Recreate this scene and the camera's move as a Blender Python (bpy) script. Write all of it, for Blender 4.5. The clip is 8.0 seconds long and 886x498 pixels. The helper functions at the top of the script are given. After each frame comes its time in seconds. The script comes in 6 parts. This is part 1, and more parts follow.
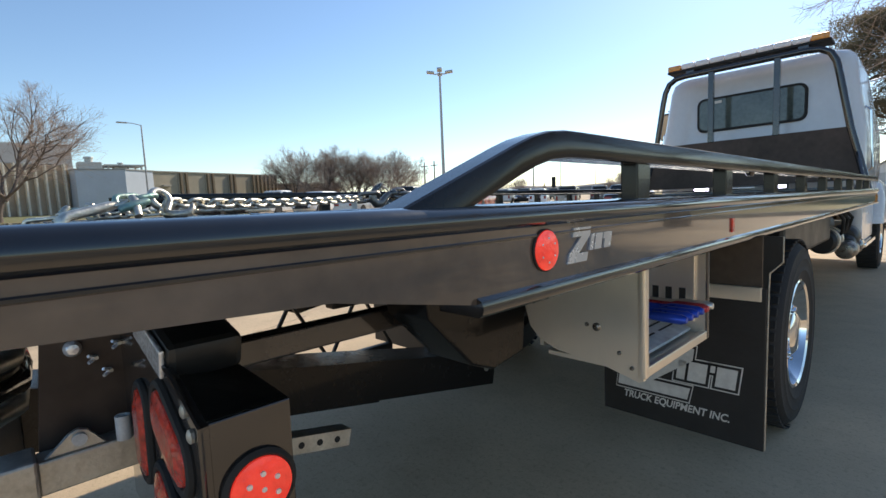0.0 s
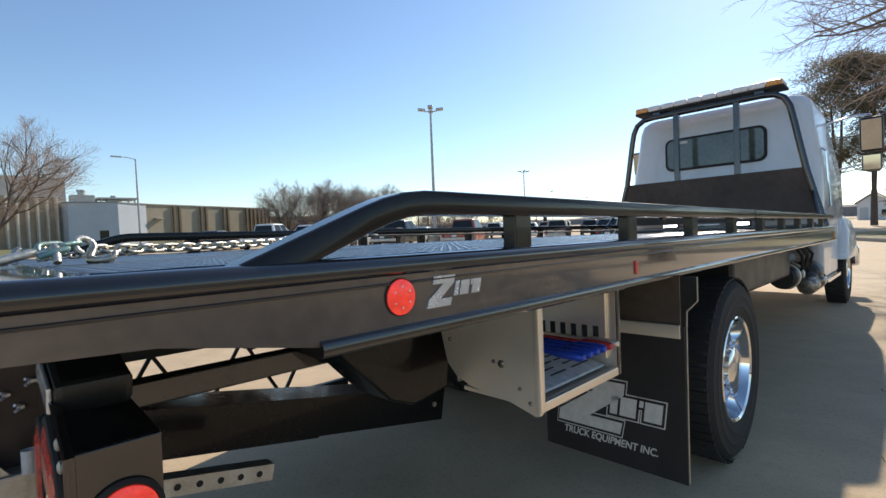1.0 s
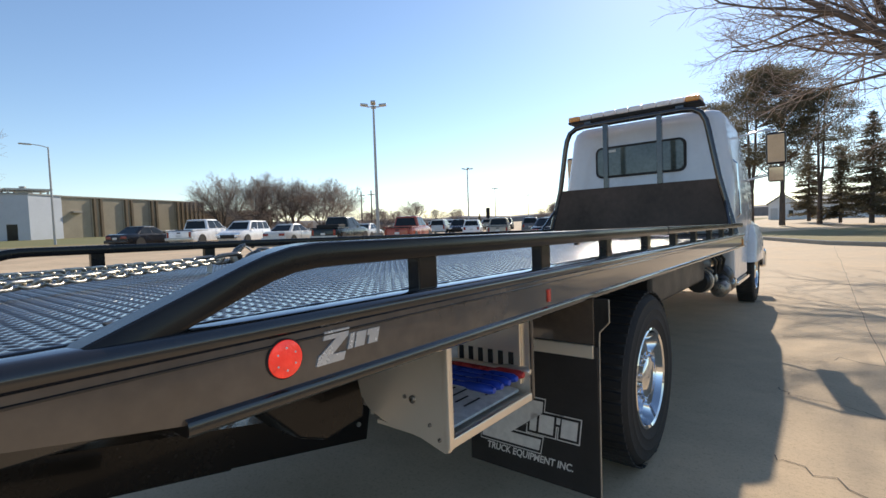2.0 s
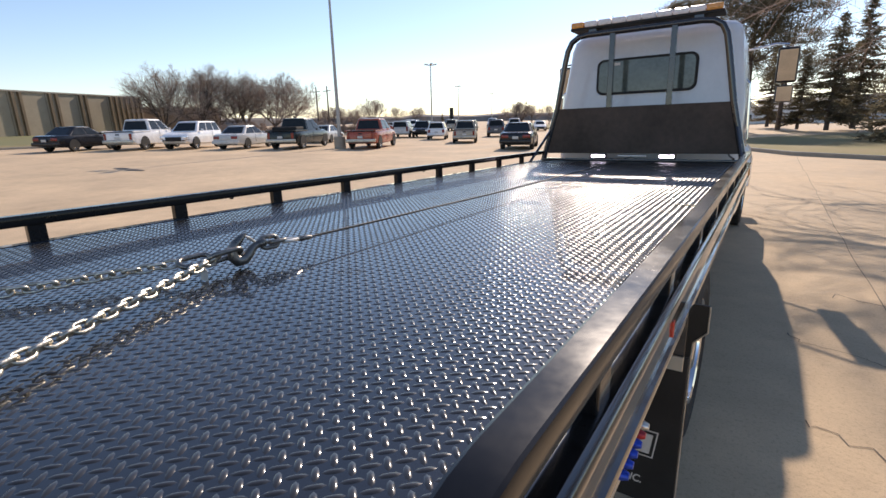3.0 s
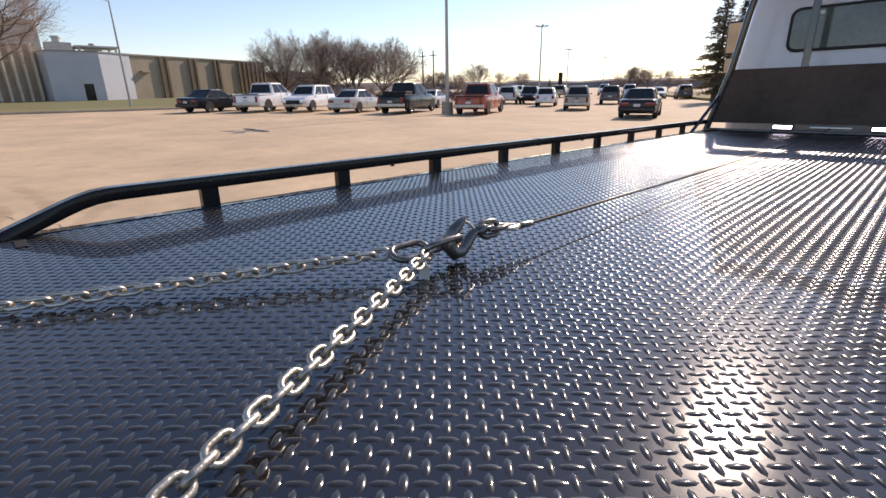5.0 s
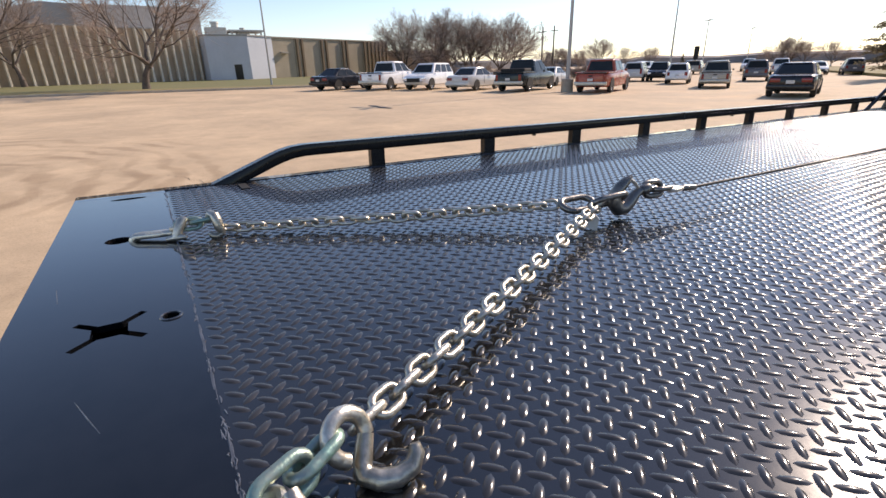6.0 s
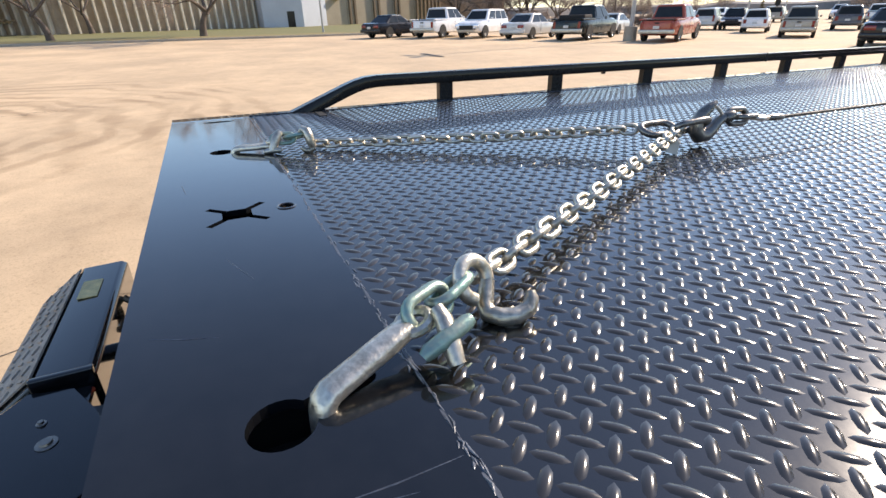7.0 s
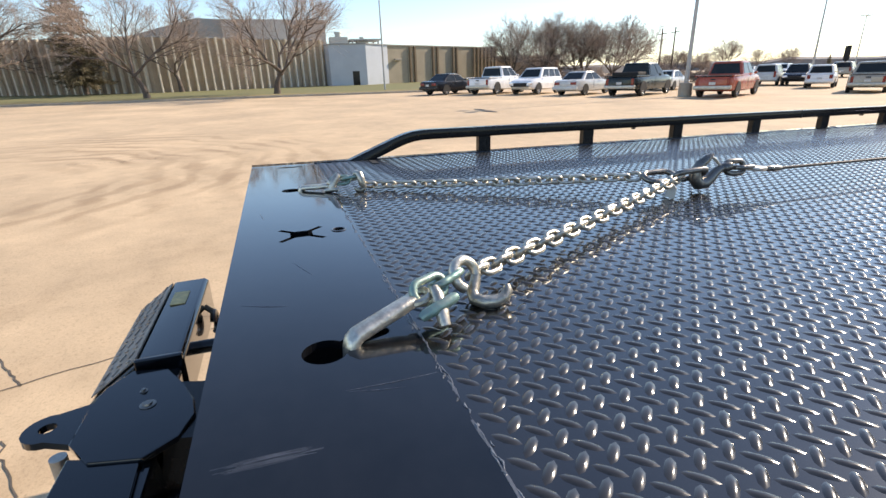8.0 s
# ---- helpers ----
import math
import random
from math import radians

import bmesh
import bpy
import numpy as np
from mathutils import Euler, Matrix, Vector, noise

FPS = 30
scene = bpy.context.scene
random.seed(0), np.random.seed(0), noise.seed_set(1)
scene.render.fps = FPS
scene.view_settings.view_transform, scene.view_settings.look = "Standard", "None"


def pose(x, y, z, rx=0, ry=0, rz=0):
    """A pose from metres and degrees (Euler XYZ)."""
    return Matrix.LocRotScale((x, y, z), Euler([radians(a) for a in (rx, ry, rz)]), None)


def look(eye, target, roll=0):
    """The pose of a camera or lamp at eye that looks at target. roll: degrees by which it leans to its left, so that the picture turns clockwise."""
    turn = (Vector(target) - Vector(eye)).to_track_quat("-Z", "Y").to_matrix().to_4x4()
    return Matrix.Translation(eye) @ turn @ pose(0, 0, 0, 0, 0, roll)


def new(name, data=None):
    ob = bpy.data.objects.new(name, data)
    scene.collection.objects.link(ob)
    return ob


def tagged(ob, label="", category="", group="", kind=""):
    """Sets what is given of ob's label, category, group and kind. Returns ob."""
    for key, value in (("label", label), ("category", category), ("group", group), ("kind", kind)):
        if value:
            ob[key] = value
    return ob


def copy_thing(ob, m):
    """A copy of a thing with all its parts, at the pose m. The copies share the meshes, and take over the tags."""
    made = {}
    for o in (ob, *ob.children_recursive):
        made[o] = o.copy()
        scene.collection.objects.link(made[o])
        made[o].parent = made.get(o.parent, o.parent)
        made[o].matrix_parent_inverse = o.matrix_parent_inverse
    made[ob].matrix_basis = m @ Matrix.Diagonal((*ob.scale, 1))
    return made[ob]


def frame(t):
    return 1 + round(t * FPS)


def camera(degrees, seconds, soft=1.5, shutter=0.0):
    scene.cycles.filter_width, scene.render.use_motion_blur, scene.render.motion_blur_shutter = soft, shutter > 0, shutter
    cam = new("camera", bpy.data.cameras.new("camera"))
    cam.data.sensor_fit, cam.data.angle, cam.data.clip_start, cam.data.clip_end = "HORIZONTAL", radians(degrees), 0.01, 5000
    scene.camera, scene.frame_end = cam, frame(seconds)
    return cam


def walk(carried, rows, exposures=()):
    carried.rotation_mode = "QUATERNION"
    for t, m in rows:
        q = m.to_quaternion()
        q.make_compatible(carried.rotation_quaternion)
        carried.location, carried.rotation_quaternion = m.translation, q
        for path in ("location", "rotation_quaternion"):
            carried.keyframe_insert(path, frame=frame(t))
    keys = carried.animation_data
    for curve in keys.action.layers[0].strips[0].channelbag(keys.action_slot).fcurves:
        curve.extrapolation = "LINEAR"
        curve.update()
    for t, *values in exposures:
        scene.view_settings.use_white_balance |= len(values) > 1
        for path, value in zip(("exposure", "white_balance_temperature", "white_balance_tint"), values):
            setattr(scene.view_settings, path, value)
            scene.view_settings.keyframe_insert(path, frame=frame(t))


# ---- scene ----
cam = camera(86.0, 8.0)

PATH = [
    (0, (1.715, 0.069, 1.105), (0.278, 1.448, 0.923), -2.3),
    (0.5, (1.86, 0.118, 1.121), (0.419, 1.504, 1.052), -2.3),
    (1, (1.954, 0.169, 1.131), (0.532, 1.576, 1.086), -2.2),
    (1.5, (2.036, 0.217, 1.142), (0.688, 1.695, 1.107), -2.2),
    (1.7, (2.08, 0.239, 1.157), (0.774, 1.753, 1.127), -2.1),
    (2.8, (1.53, 0.367, 1.525), (0.419, 1.984, 1.133), -1.4),
    (3, (1.429, 0.44, 1.54), (0.338, 2.044, 1.056), -1.4),
    (3.5, (1.124, 0.61, 1.553), (0.036, 2.207, 1.04), -1.3),
    (4, (0.888, 0.62, 1.518), (-0.256, 2.166, 0.97), -1.2),
    (5.3, (0.805, 0.419, 1.509), (-0.658, 1.631, 0.884), -0.9),
    (5.5, (0.806, 0.37, 1.505), (-0.721, 1.491, 0.865), -1.1),
    (6, (0.82, 0.262, 1.476), (-0.795, 1.229, 0.801), -1.1),
    (6.5, (0.839, 0.185, 1.42), (-0.791, 1.028, 0.624), -1.0),
    (7, (0.861, 0.14, 1.406), (-0.781, 0.909, 0.563), -1.0),
    (7.5, (0.897, 0.102, 1.411), (-0.761, 0.825, 0.558), -1.0),
    (8, (1.095, 0.116, 1.428), (-0.697, 0.725, 0.78), -1.3),
]
# ---- how the truck stands on the lot ----
UP = Vector((0.0125, -0.013, 1.0)).normalized()
TR = Matrix.Translation((0, 0, 0.17)) @ UP.rotation_difference(Vector((0, 0, 1))).to_matrix().to_4x4()
SUN_AZ, SUN_EL = 11.2, 32.6

walk(cam, [(t, TR @ look(eye, target, roll)) for t, eye, target, roll in PATH], [(0.0, 0.17, 6350, 8), (1.7, 0.09, 6350, 9), (3.0, 0.08, 6700, 17), (4.2, 0.08, 6750, 20), (5.5, 0.06, 6850, 22), (6.5, 0.46, 6850, 17), (7.5, 0.72, 6800, 14), (8.0, 0.58, 6800, 13)])

# ---- sky, sun, exposure ----
world = bpy.data.worlds.new("sky")
scene.world = world
world.use_nodes = True
wn, wl = world.node_tree.nodes, world.node_tree.links
sky = wn.new("ShaderNodeTexSky")
sky.sky_type, sky.sun_disc = "NISHITA", False
sky.sun_elevation, sky.sun_rotation = radians(SUN_EL), radians(-SUN_AZ)
sky.air_density, sky.dust_density, sky.ozone_density = 1.0, 0.15, 2.6
wl.new(sky.outputs[0], wn["Background"].inputs[0])
wn["Background"].inputs[1].default_value = 0.148
sun = new("sun", bpy.data.lights.new("sun", "SUN"))
sun.data.energy, sun.data.angle, sun.data.color = 4.6, radians(0.53), (1.0, 0.88, 0.72)
SUN_DIR = Vector((-math.sin(radians(SUN_AZ)) * math.cos(radians(SUN_EL)), math.cos(radians(SUN_AZ)) * math.cos(radians(SUN_EL)), math.sin(radians(SUN_EL))))
sun.matrix_world = look(SUN_DIR * 60, (0, 0, 0))


# ---- materials ----
def mat(name, color, rough=0.5, metal=0.0, vary=0.12, scale=6.0, bump=0.0, bump_scale=60.0, coat=0.0, coat_rough=0.038, tint=None, per_object=0.0, rough_vary=0.08, spec=0.5, emit=0.0, stain=0.0):
    m = bpy.data.materials.new(name)
    m.use_nodes = True
    n, l = m.node_tree.nodes, m.node_tree.links
    b = n["Principled BSDF"]
    b.inputs["Metallic"].default_value = metal
    b.inputs["Coat Weight"].default_value = coat
    b.inputs["Coat Roughness"].default_value = coat_rough
    b.inputs["Specular IOR Level"].default_value = spec
    co = n.new("ShaderNodeTexCoord")
    big, fine = n.new("ShaderNodeTexNoise"), n.new("ShaderNodeTexNoise")
    big.inputs["Scale"].default_value, big.inputs["Detail"].default_value = scale, 5.0
    fine.inputs["Scale"].default_value, fine.inputs["Detail"].default_value = scale * 9, 4.0
    l.new(co.outputs["Object"], big.inputs["Vector"])
    l.new(co.outputs["Object"], fine.inputs["Vector"])
    add = n.new("ShaderNodeMath")
    add.operation = "MULTIPLY_ADD"
    add.inputs[1].default_value = 0.45
    l.new(fine.outputs[0], add.inputs[0])
    l.new(big.outputs[0], add.inputs[2])
    rng = n.new("ShaderNodeMapRange")
    rng.inputs[1].default_value, rng.inputs[2].default_value = 0.45, 1.0
    rng.inputs[3].default_value, rng.inputs[4].default_value = 0.0, 1.0
    l.new(add.outputs[0], rng.inputs[0])
    mix = n.new("ShaderNodeMix")
    mix.data_type = "RGBA"
    c = Vector(color)
    other = Vector(tint) if tint else c * (1 + vary * 1.6)
    mix.inputs[6].default_value = (*(c * (1 - vary)), 1)
    mix.inputs[7].default_value = (*other, 1)
    l.new(rng.outputs[0], mix.inputs[0])
    out = mix.outputs[2]
    if per_object:
        info, hsv = n.new("ShaderNodeObjectInfo"), n.new("ShaderNodeHueSaturation")
        r2 = n.new("ShaderNodeMapRange")
        r2.inputs[3].default_value, r2.inputs[4].default_value = 1 - per_object, 1 + per_object
        l.new(info.outputs["Random"], r2.inputs[0])
        l.new(r2.outputs[0], hsv.inputs["Value"])
        l.new(out, hsv.inputs["Color"])
        out = hsv.outputs[0]
    if stain:
        for sc, lo, hi, amount in ((1.1, 0.5, 0.68, stain * 0.6), (5.5, 0.52, 0.72, stain * 0.6), (45.0, 0.52, 0.7, stain * 1.5), (130.0, 0.5, 0.7, stain * 1.3)):
            sn, sr, sm = n.new("ShaderNodeTexNoise"), n.new("ShaderNodeMapRange"), n.new("ShaderNodeMix")
            sn.inputs["Scale"].default_value, sn.inputs["Detail"].default_value, sn.inputs["Roughness"].default_value = sc, 6.0, 0.62
            l.new(co.outputs["Object"], sn.inputs["Vector"])
            sr.inputs[1].default_value, sr.inputs[2].default_value, sr.inputs[3].default_value, sr.inputs[4].default_value = lo, hi, 0.0, amount
            l.new(sn.outputs[0], sr.inputs[0])
            sm.data_type, sm.blend_type = "RGBA", "MULTIPLY"
            sm.inputs[7].default_value = (0.5, 0.47, 0.44, 1)
            l.new(sr.outputs[0], sm.inputs[0])
            l.new(out, sm.inputs[6])
            out = sm.outputs[2]
    l.new(out, b.inputs["Base Color"])
    rr = n.new("ShaderNodeMapRange")
    rr.inputs[3].default_value, rr.inputs[4].default_value = max(0.02, rough - rough_vary), min(1, rough + rough_vary)
    l.new(rng.outputs[0], rr.inputs[0])
    l.new(rr.outputs[0], b.inputs["Roughness"])
    if bump:
        bn, bp = n.new("ShaderNodeTexNoise"), n.new("ShaderNodeBump")
        bn.inputs["Scale"].default_value, bn.inputs["Detail"].default_value = bump_scale, 3.0
        l.new(co.outputs["Object"], bn.inputs["Vector"])
        bp.inputs["Strength"].default_value, bp.inputs["Distance"].default_value = bump, 0.01
        l.new(bn.outputs[0], bp.inputs["Height"])
        l.new(bp.outputs[0], b.inputs["Normal"])
    if emit:
        l.new(out, b.inputs["Emission Color"])
        b.inputs["Emission Strength"].default_value = emit
    return m


M_DECK = mat("black_gloss_deck_paint", (0.006, 0.0065, 0.008), 0.12, 0, 0.4, 5.0, 0.03, 9.0, coat=0.95, rough_vary=0.07, spec=0.12)
M_TREAD = mat("black_tread_paint", (0.009, 0.0083, 0.008), 0.2, 0, 0.25, 3.0, 0.02, 25.0, coat=0.9, rough_vary=0.04, spec=0.07)
# Same paint as the plate; paler base puts sky sheen into the lugs.
M_LUG = mat("black_lug_paint_with_sky_sheen", (0.03, 0.028, 0.026), 0.3, 0, 0.25, 3.0, 0.0, 25.0, coat=0.9, coat_rough=0.12, rough_vary=0.05, spec=0.05)
M_TREAD.node_tree.nodes["Principled BSDF"].inputs["Coat IOR"].default_value = 1.8
M_LUG.node_tree.nodes["Principled BSDF"].inputs["Coat IOR"].default_value = 1.68
M_BLACK = mat("black_gloss_steel_paint", (0.026, 0.022, 0.02), 0.16, 0, 0.3, 4.0, 0.04, 14.0, coat=0.9, rough_vary=0.07)
# Black paint; the brown base puts the sunlit ground's reflection into the colour.
M_BEAM = mat("black_paint_with_warm_reflection", (0.078, 0.059, 0.045), 0.13, 0, 0.35, 3.0, 0.05, 6.0, coat=1.0, rough_vary=0.06, spec=0.75)
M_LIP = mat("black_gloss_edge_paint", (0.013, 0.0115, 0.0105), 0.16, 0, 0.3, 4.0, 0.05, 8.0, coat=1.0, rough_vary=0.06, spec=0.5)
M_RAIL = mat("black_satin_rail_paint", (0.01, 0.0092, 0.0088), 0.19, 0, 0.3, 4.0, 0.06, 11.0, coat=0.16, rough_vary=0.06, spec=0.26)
M_BOARD = mat("black_satin_board_paint", (0.075, 0.053, 0.041), 0.45, 0, 0.35, 2.0, 0.05, 14.0, rough_vary=0.1, spec=0.18)
M_BLACK_DULL = mat("black_satin_chassis_paint", (0.016, 0.015, 0.014), 0.42, 0, 0.35, 5.0, 0.1, 30.0)
M_BOOM = mat("black_boom_paint", (0.009, 0.008, 0.0075), 0.25, 0, 0.3, 4.0, 0.06, 10.0, coat=0.2, rough_vary=0.08, spec=0.22)
M_WEAR = mat("scuffed_weld_bead", (0.1, 0.11, 0.13), 0.35, 0.3, 0.4, 30.0, 0.3, 80.0)
M_SCUFF = mat("faint_scuff", (0.07, 0.08, 0.1), 0.4, 0.0, 0.3, 30.0)
M_ZINC = mat("yellow_zinc_chain_steel", (0.5, 0.44, 0.33), 0.36, 0.88, 0.3, 22.0, 0.18, 90.0, tint=(0.8, 0.75, 0.65), per_object=0.14)
M_ZINC_GREEN = mat("zinc_steel_with_green_paint", (0.5, 0.5, 0.42), 0.42, 0.7, 0.25, 24.0, 0.15, 90.0, tint=(0.22, 0.42, 0.38))
M_HOOK = mat("dark_forged_steel", (0.23, 0.21, 0.185), 0.3, 0.9, 0.3, 18.0, 0.15, 70.0)
M_CABLE = mat("greasy_wire_rope", (0.012, 0.011, 0.011), 0.6, 0.0, 0.3, 60.0, 0.3, 300.0)
M_ALU = mat("brushed_stainless_panel", (0.9, 0.81, 0.68), 0.32, 0.8, 0.04, 2.0, 0.0, 12.0, rough_vary=0.06)
M_CHROME = mat("polished_aluminium_rim", (0.82, 0.82, 0.82), 0.07, 1.0, 0.04, 5.0, rough_vary=0.03)
M_MIRROR = mat("door_mirror_glass", (0.42, 0.42, 0.4), 0.06, 1.0, 0.1, 5.0, rough_vary=0.03)
M_GALV = mat("galvanised_steel", (0.47, 0.45, 0.4), 0.45, 0.8, 0.25, 14.0, 0.15, 60.0)
M_WHITE = mat("white_cab_paint", (0.68, 0.69, 0.7), 0.22, 0, 0.05, 2.0, coat=0.5)
M_RUBBER = mat("black_tyre_rubber", (0.018, 0.017, 0.016), 0.75, 0, 0.35, 9.0, 0.25, 60.0)
M_FLAP = mat("black_rubber_mud_flap", (0.014, 0.013, 0.013), 0.5, 0, 0.3, 6.0, 0.1, 50.0)
M_PRINT = mat("white_flap_print", (0.62, 0.6, 0.56), 0.55, 0, 0.12, 30.0)
M_LOGO = mat("silver_lettering", (0.66, 0.68, 0.7), 0.25, 0.6, 0.08, 20.0)
M_RED = mat("red_lamp_lens", (0.75, 0.035, 0.02), 0.12, 0, 0.25, 60.0, 0.2, 160.0, coat=0.6, emit=0.5)
M_RED_OFF = mat("red_reflector_lens", (0.55, 0.035, 0.015), 0.15, 0, 0.45, 60.0, 0.6, 170.0, coat=0.5)
M_AMBER = mat("amber_marker_lens", (0.7, 0.3, 0.07), 0.2, 0, 0.2, 40.0, coat=0.4)
M_CLEAR = mat("clear_lamp_lens", (0.8, 0.8, 0.82), 0.08, 0.5, 0.15, 40.0, 0.2, 120.0)
M_BARLENS = mat("frosted_white_bar_lens", (0.8, 0.74, 0.72), 0.22, 0, 0.12, 30.0, coat=0.4)
M_WORK = mat("lit_work_lamp", (0.92, 0.84, 1.0), 0.3, 0, 0.02, 20.0, emit=9.0)
M_CARGLASS = mat("dark_car_glass", (0.018, 0.021, 0.022), 0.08, 0, 0.2, 2.0, spec=0.25)
M_CABGLASS = mat("green_tinted_cab_glass", (0.075, 0.09, 0.08), 0.08, 0, 0.45, 3.0, coat=0.4)
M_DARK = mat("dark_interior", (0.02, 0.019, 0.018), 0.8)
M_BLUE = mat("blue_anodised_handle", (0.03, 0.08, 0.5), 0.3, 0.5, 0.15, 20.0)
M_REDH = mat("red_anodised_handle", (0.5, 0.05, 0.05), 0.3, 0.4, 0.15, 20.0)
M_DECAL = mat("grey_instruction_decal", (0.58, 0.58, 0.56), 0.5, 0, 0.2, 30.0)
M_GRIP = mat("grey_anti_slip_strip", (0.3, 0.265, 0.22), 0.7, 0, 0.35, 20.0, 0.4, 90.0)
M_BRASS = mat("worn_brass_label", (0.6, 0.46, 0.2), 0.45, 0.4, 0.3, 40.0)
M_CONC = mat("sandy_concrete", (0.575, 0.428, 0.27), 0.85, 0, 0.17, 0.35, 0.2, 24.0, stain=0.3)
M_GRASS = mat("winter_lawn", (0.4, 0.29, 0.12), 0.95, 0, 0.3, 0.5, 0.05, 30.0, tint=(0.25, 0.225, 0.085), stain=0.2)
M_OLIVE = mat("olive_dormant_turf", (0.27, 0.235, 0.1), 0.95, 0, 0.25, 0.5, 0.05, 30.0, tint=(0.19, 0.2, 0.075), stain=0.3)


def turning_tracks(material, centre, inner, outer, pitch, amount):
    """Faint soft arcs that turning tyres have left on the concrete."""
    n, l = material.node_tree.nodes, material.node_tree.links
    b = n["Principled BSDF"]

    def step(op, a, c):
        q = n.new("ShaderNodeMath")
        q.operation = op
        for k, v in enumerate((a, c)):
            if v is None:
                continue
            if isinstance(v, (int, float)):
                q.inputs[k].default_value = v
            else:
                l.new(v, q.inputs[k])
        return q.outputs[0]

    def ramp(v, lo, hi, to):
        q = n.new("ShaderNodeMapRange")
        q.interpolation_type = "SMOOTHSTEP"
        q.inputs[1].default_value, q.inputs[2].default_value, q.inputs[3].default_value, q.inputs[4].default_value = lo, hi, 0.0, to
        l.new(v, q.inputs[0])
        return q.outputs[0]
    co = n.new("ShaderNodeTexCoord")
    away, far, wob_ = n.new("ShaderNodeVectorMath"), n.new("ShaderNodeVectorMath"), n.new("ShaderNodeTexNoise")
    away.operation, far.operation = "SUBTRACT", "LENGTH"
    away.inputs[1].default_value = centre
    wob_.inputs["Scale"].default_value, wob_.inputs["Detail"].default_value = 0.5, 3.0
    l.new(co.outputs["Object"], away.inputs[0])
    l.new(away.outputs[0], far.inputs[0])
    l.new(co.outputs["Object"], wob_.inputs["Vector"])
    r = step("ADD", far.outputs["Value"], step("MULTIPLY", wob_.outputs[0], 1.6))
    wave = ramp(step("SINE", step("MULTIPLY", r, 2 * math.pi / pitch), None), -0.2, 1.0, 1.0)
    fade = step("MULTIPLY", ramp(far.outputs["Value"], inner, inner + 1.5, 1.0), step("SUBTRACT", 1.0, ramp(far.outputs["Value"], outer - 2.0, outer, 1.0)))
    patchy = n.new("ShaderNodeTexNoise")
    patchy.inputs["Scale"].default_value = 0.3
    l.new(co.outputs["Object"], patchy.inputs["Vector"])
    fac = step("MULTIPLY", step("MULTIPLY", wave, fade), ramp(patchy.outputs[0], 0.38, 0.6, amount))
    mix = n.new("ShaderNodeMix")
    mix.data_type, mix.blend_type = "RGBA", "MULTIPLY"
    mix.inputs[7].default_value = (0.55, 0.5, 0.45, 1)
    old = b.inputs["Base Color"].links[0].from_socket
    l.new(fac, mix.inputs[0])
    l.new(old, mix.inputs[6])
    l.new(mix.outputs[2], b.inputs["Base Color"])


turning_tracks(M_CONC, (-9.0, -5.6, 0.0), 1.5, 8.5, 0.62, 0.5)
turning_tracks(M_CONC, (-6.0, -9.0, 0.0), 3.0, 11.0, 0.9, 0.35)
M_KERB = mat("kerb_concrete", (0.36, 0.32, 0.26), 0.85, 0, 0.15, 2.0, 0.3, 30.0)
M_JOINT = mat("dark_joint_sealant", (0.11, 0.09, 0.07), 0.8, 0, 0.3, 3.0)
M_TAN = mat("tan_precast_panel", (0.4, 0.335, 0.24), 0.85, 0, 0.1, 0.6, 0.2, 12.0)
# Fin colour raised above the wall's: sunlight on the edges is painted in.
M_FIN = mat("sunlit_aggregate_fin", (0.68, 0.6, 0.48), 0.85, 0, 0.15, 0.8, 0.25, 12.0, per_object=0.06)
M_RECESS = mat("brown_ribbed_wall", (0.42, 0.33, 0.24), 0.85, 0, 0.15, 0.8, 0.2, 12.0)
M_FLUTE = mat("brown_fluted_panel", (0.2, 0.145, 0.09), 0.8, 0, 0.15, 1.0)
M_BLOCK = mat("pale_grey_metal_siding", (0.5, 0.53, 0.57), 0.5, 0, 0.06, 0.5)
M_ROOF = mat("roof_membrane", (0.3, 0.3, 0.29), 0.7)
M_POLE = mat("grey_painted_pole", (0.4, 0.4, 0.39), 0.45, 0.4, 0.1, 2.0)
M_BARK = mat("grey_brown_bark", (0.11, 0.085, 0.068), 0.9, 0, 0.3, 4.0, 0.6, 20.0)
M_TWIG = mat("thin_brown_twigs", (0.34, 0.265, 0.215), 0.9, 0, 0.25, 2.0)
M_NEEDLE = mat("dusty_pine_needles", (0.09, 0.095, 0.05), 0.7, 0, 0.35, 1.2, tint=(0.18, 0.13, 0.07))
# Pale grey carries the haze over the far hall in its colour.
M_HALL = mat("hazy_grey_hall_cladding", (0.5, 0.46, 0.42), 0.6, 0, 0.1, 0.3)
for leaf in (M_NEEDLE,):
    nt = leaf.node_tree
    tr_, mx = nt.nodes.new("ShaderNodeBsdfTranslucent"), nt.nodes.new("ShaderNodeMixShader")
    tr_.inputs[0].default_value = (0.3, 0.26, 0.17, 1)
    mx.inputs[0].default_value = 0.35
    nt.links.new(nt.nodes["Principled BSDF"].outputs[0], mx.inputs[1])
    nt.links.new(tr_.outputs[0], mx.inputs[2])
    nt.links.new(mx.outputs[0], nt.nodes["Material Output"].inputs[0])
M_SIDING = mat("white_house_siding", (0.86, 0.86, 0.85), 0.6, 0, 0.04, 1.0)
# Woods lightened: distance haze is mixed into the base colour.
M_HILL = mat("hazy_winter_woods", (0.2, 0.185, 0.175), 1.0, 0, 0.25, 0.05)


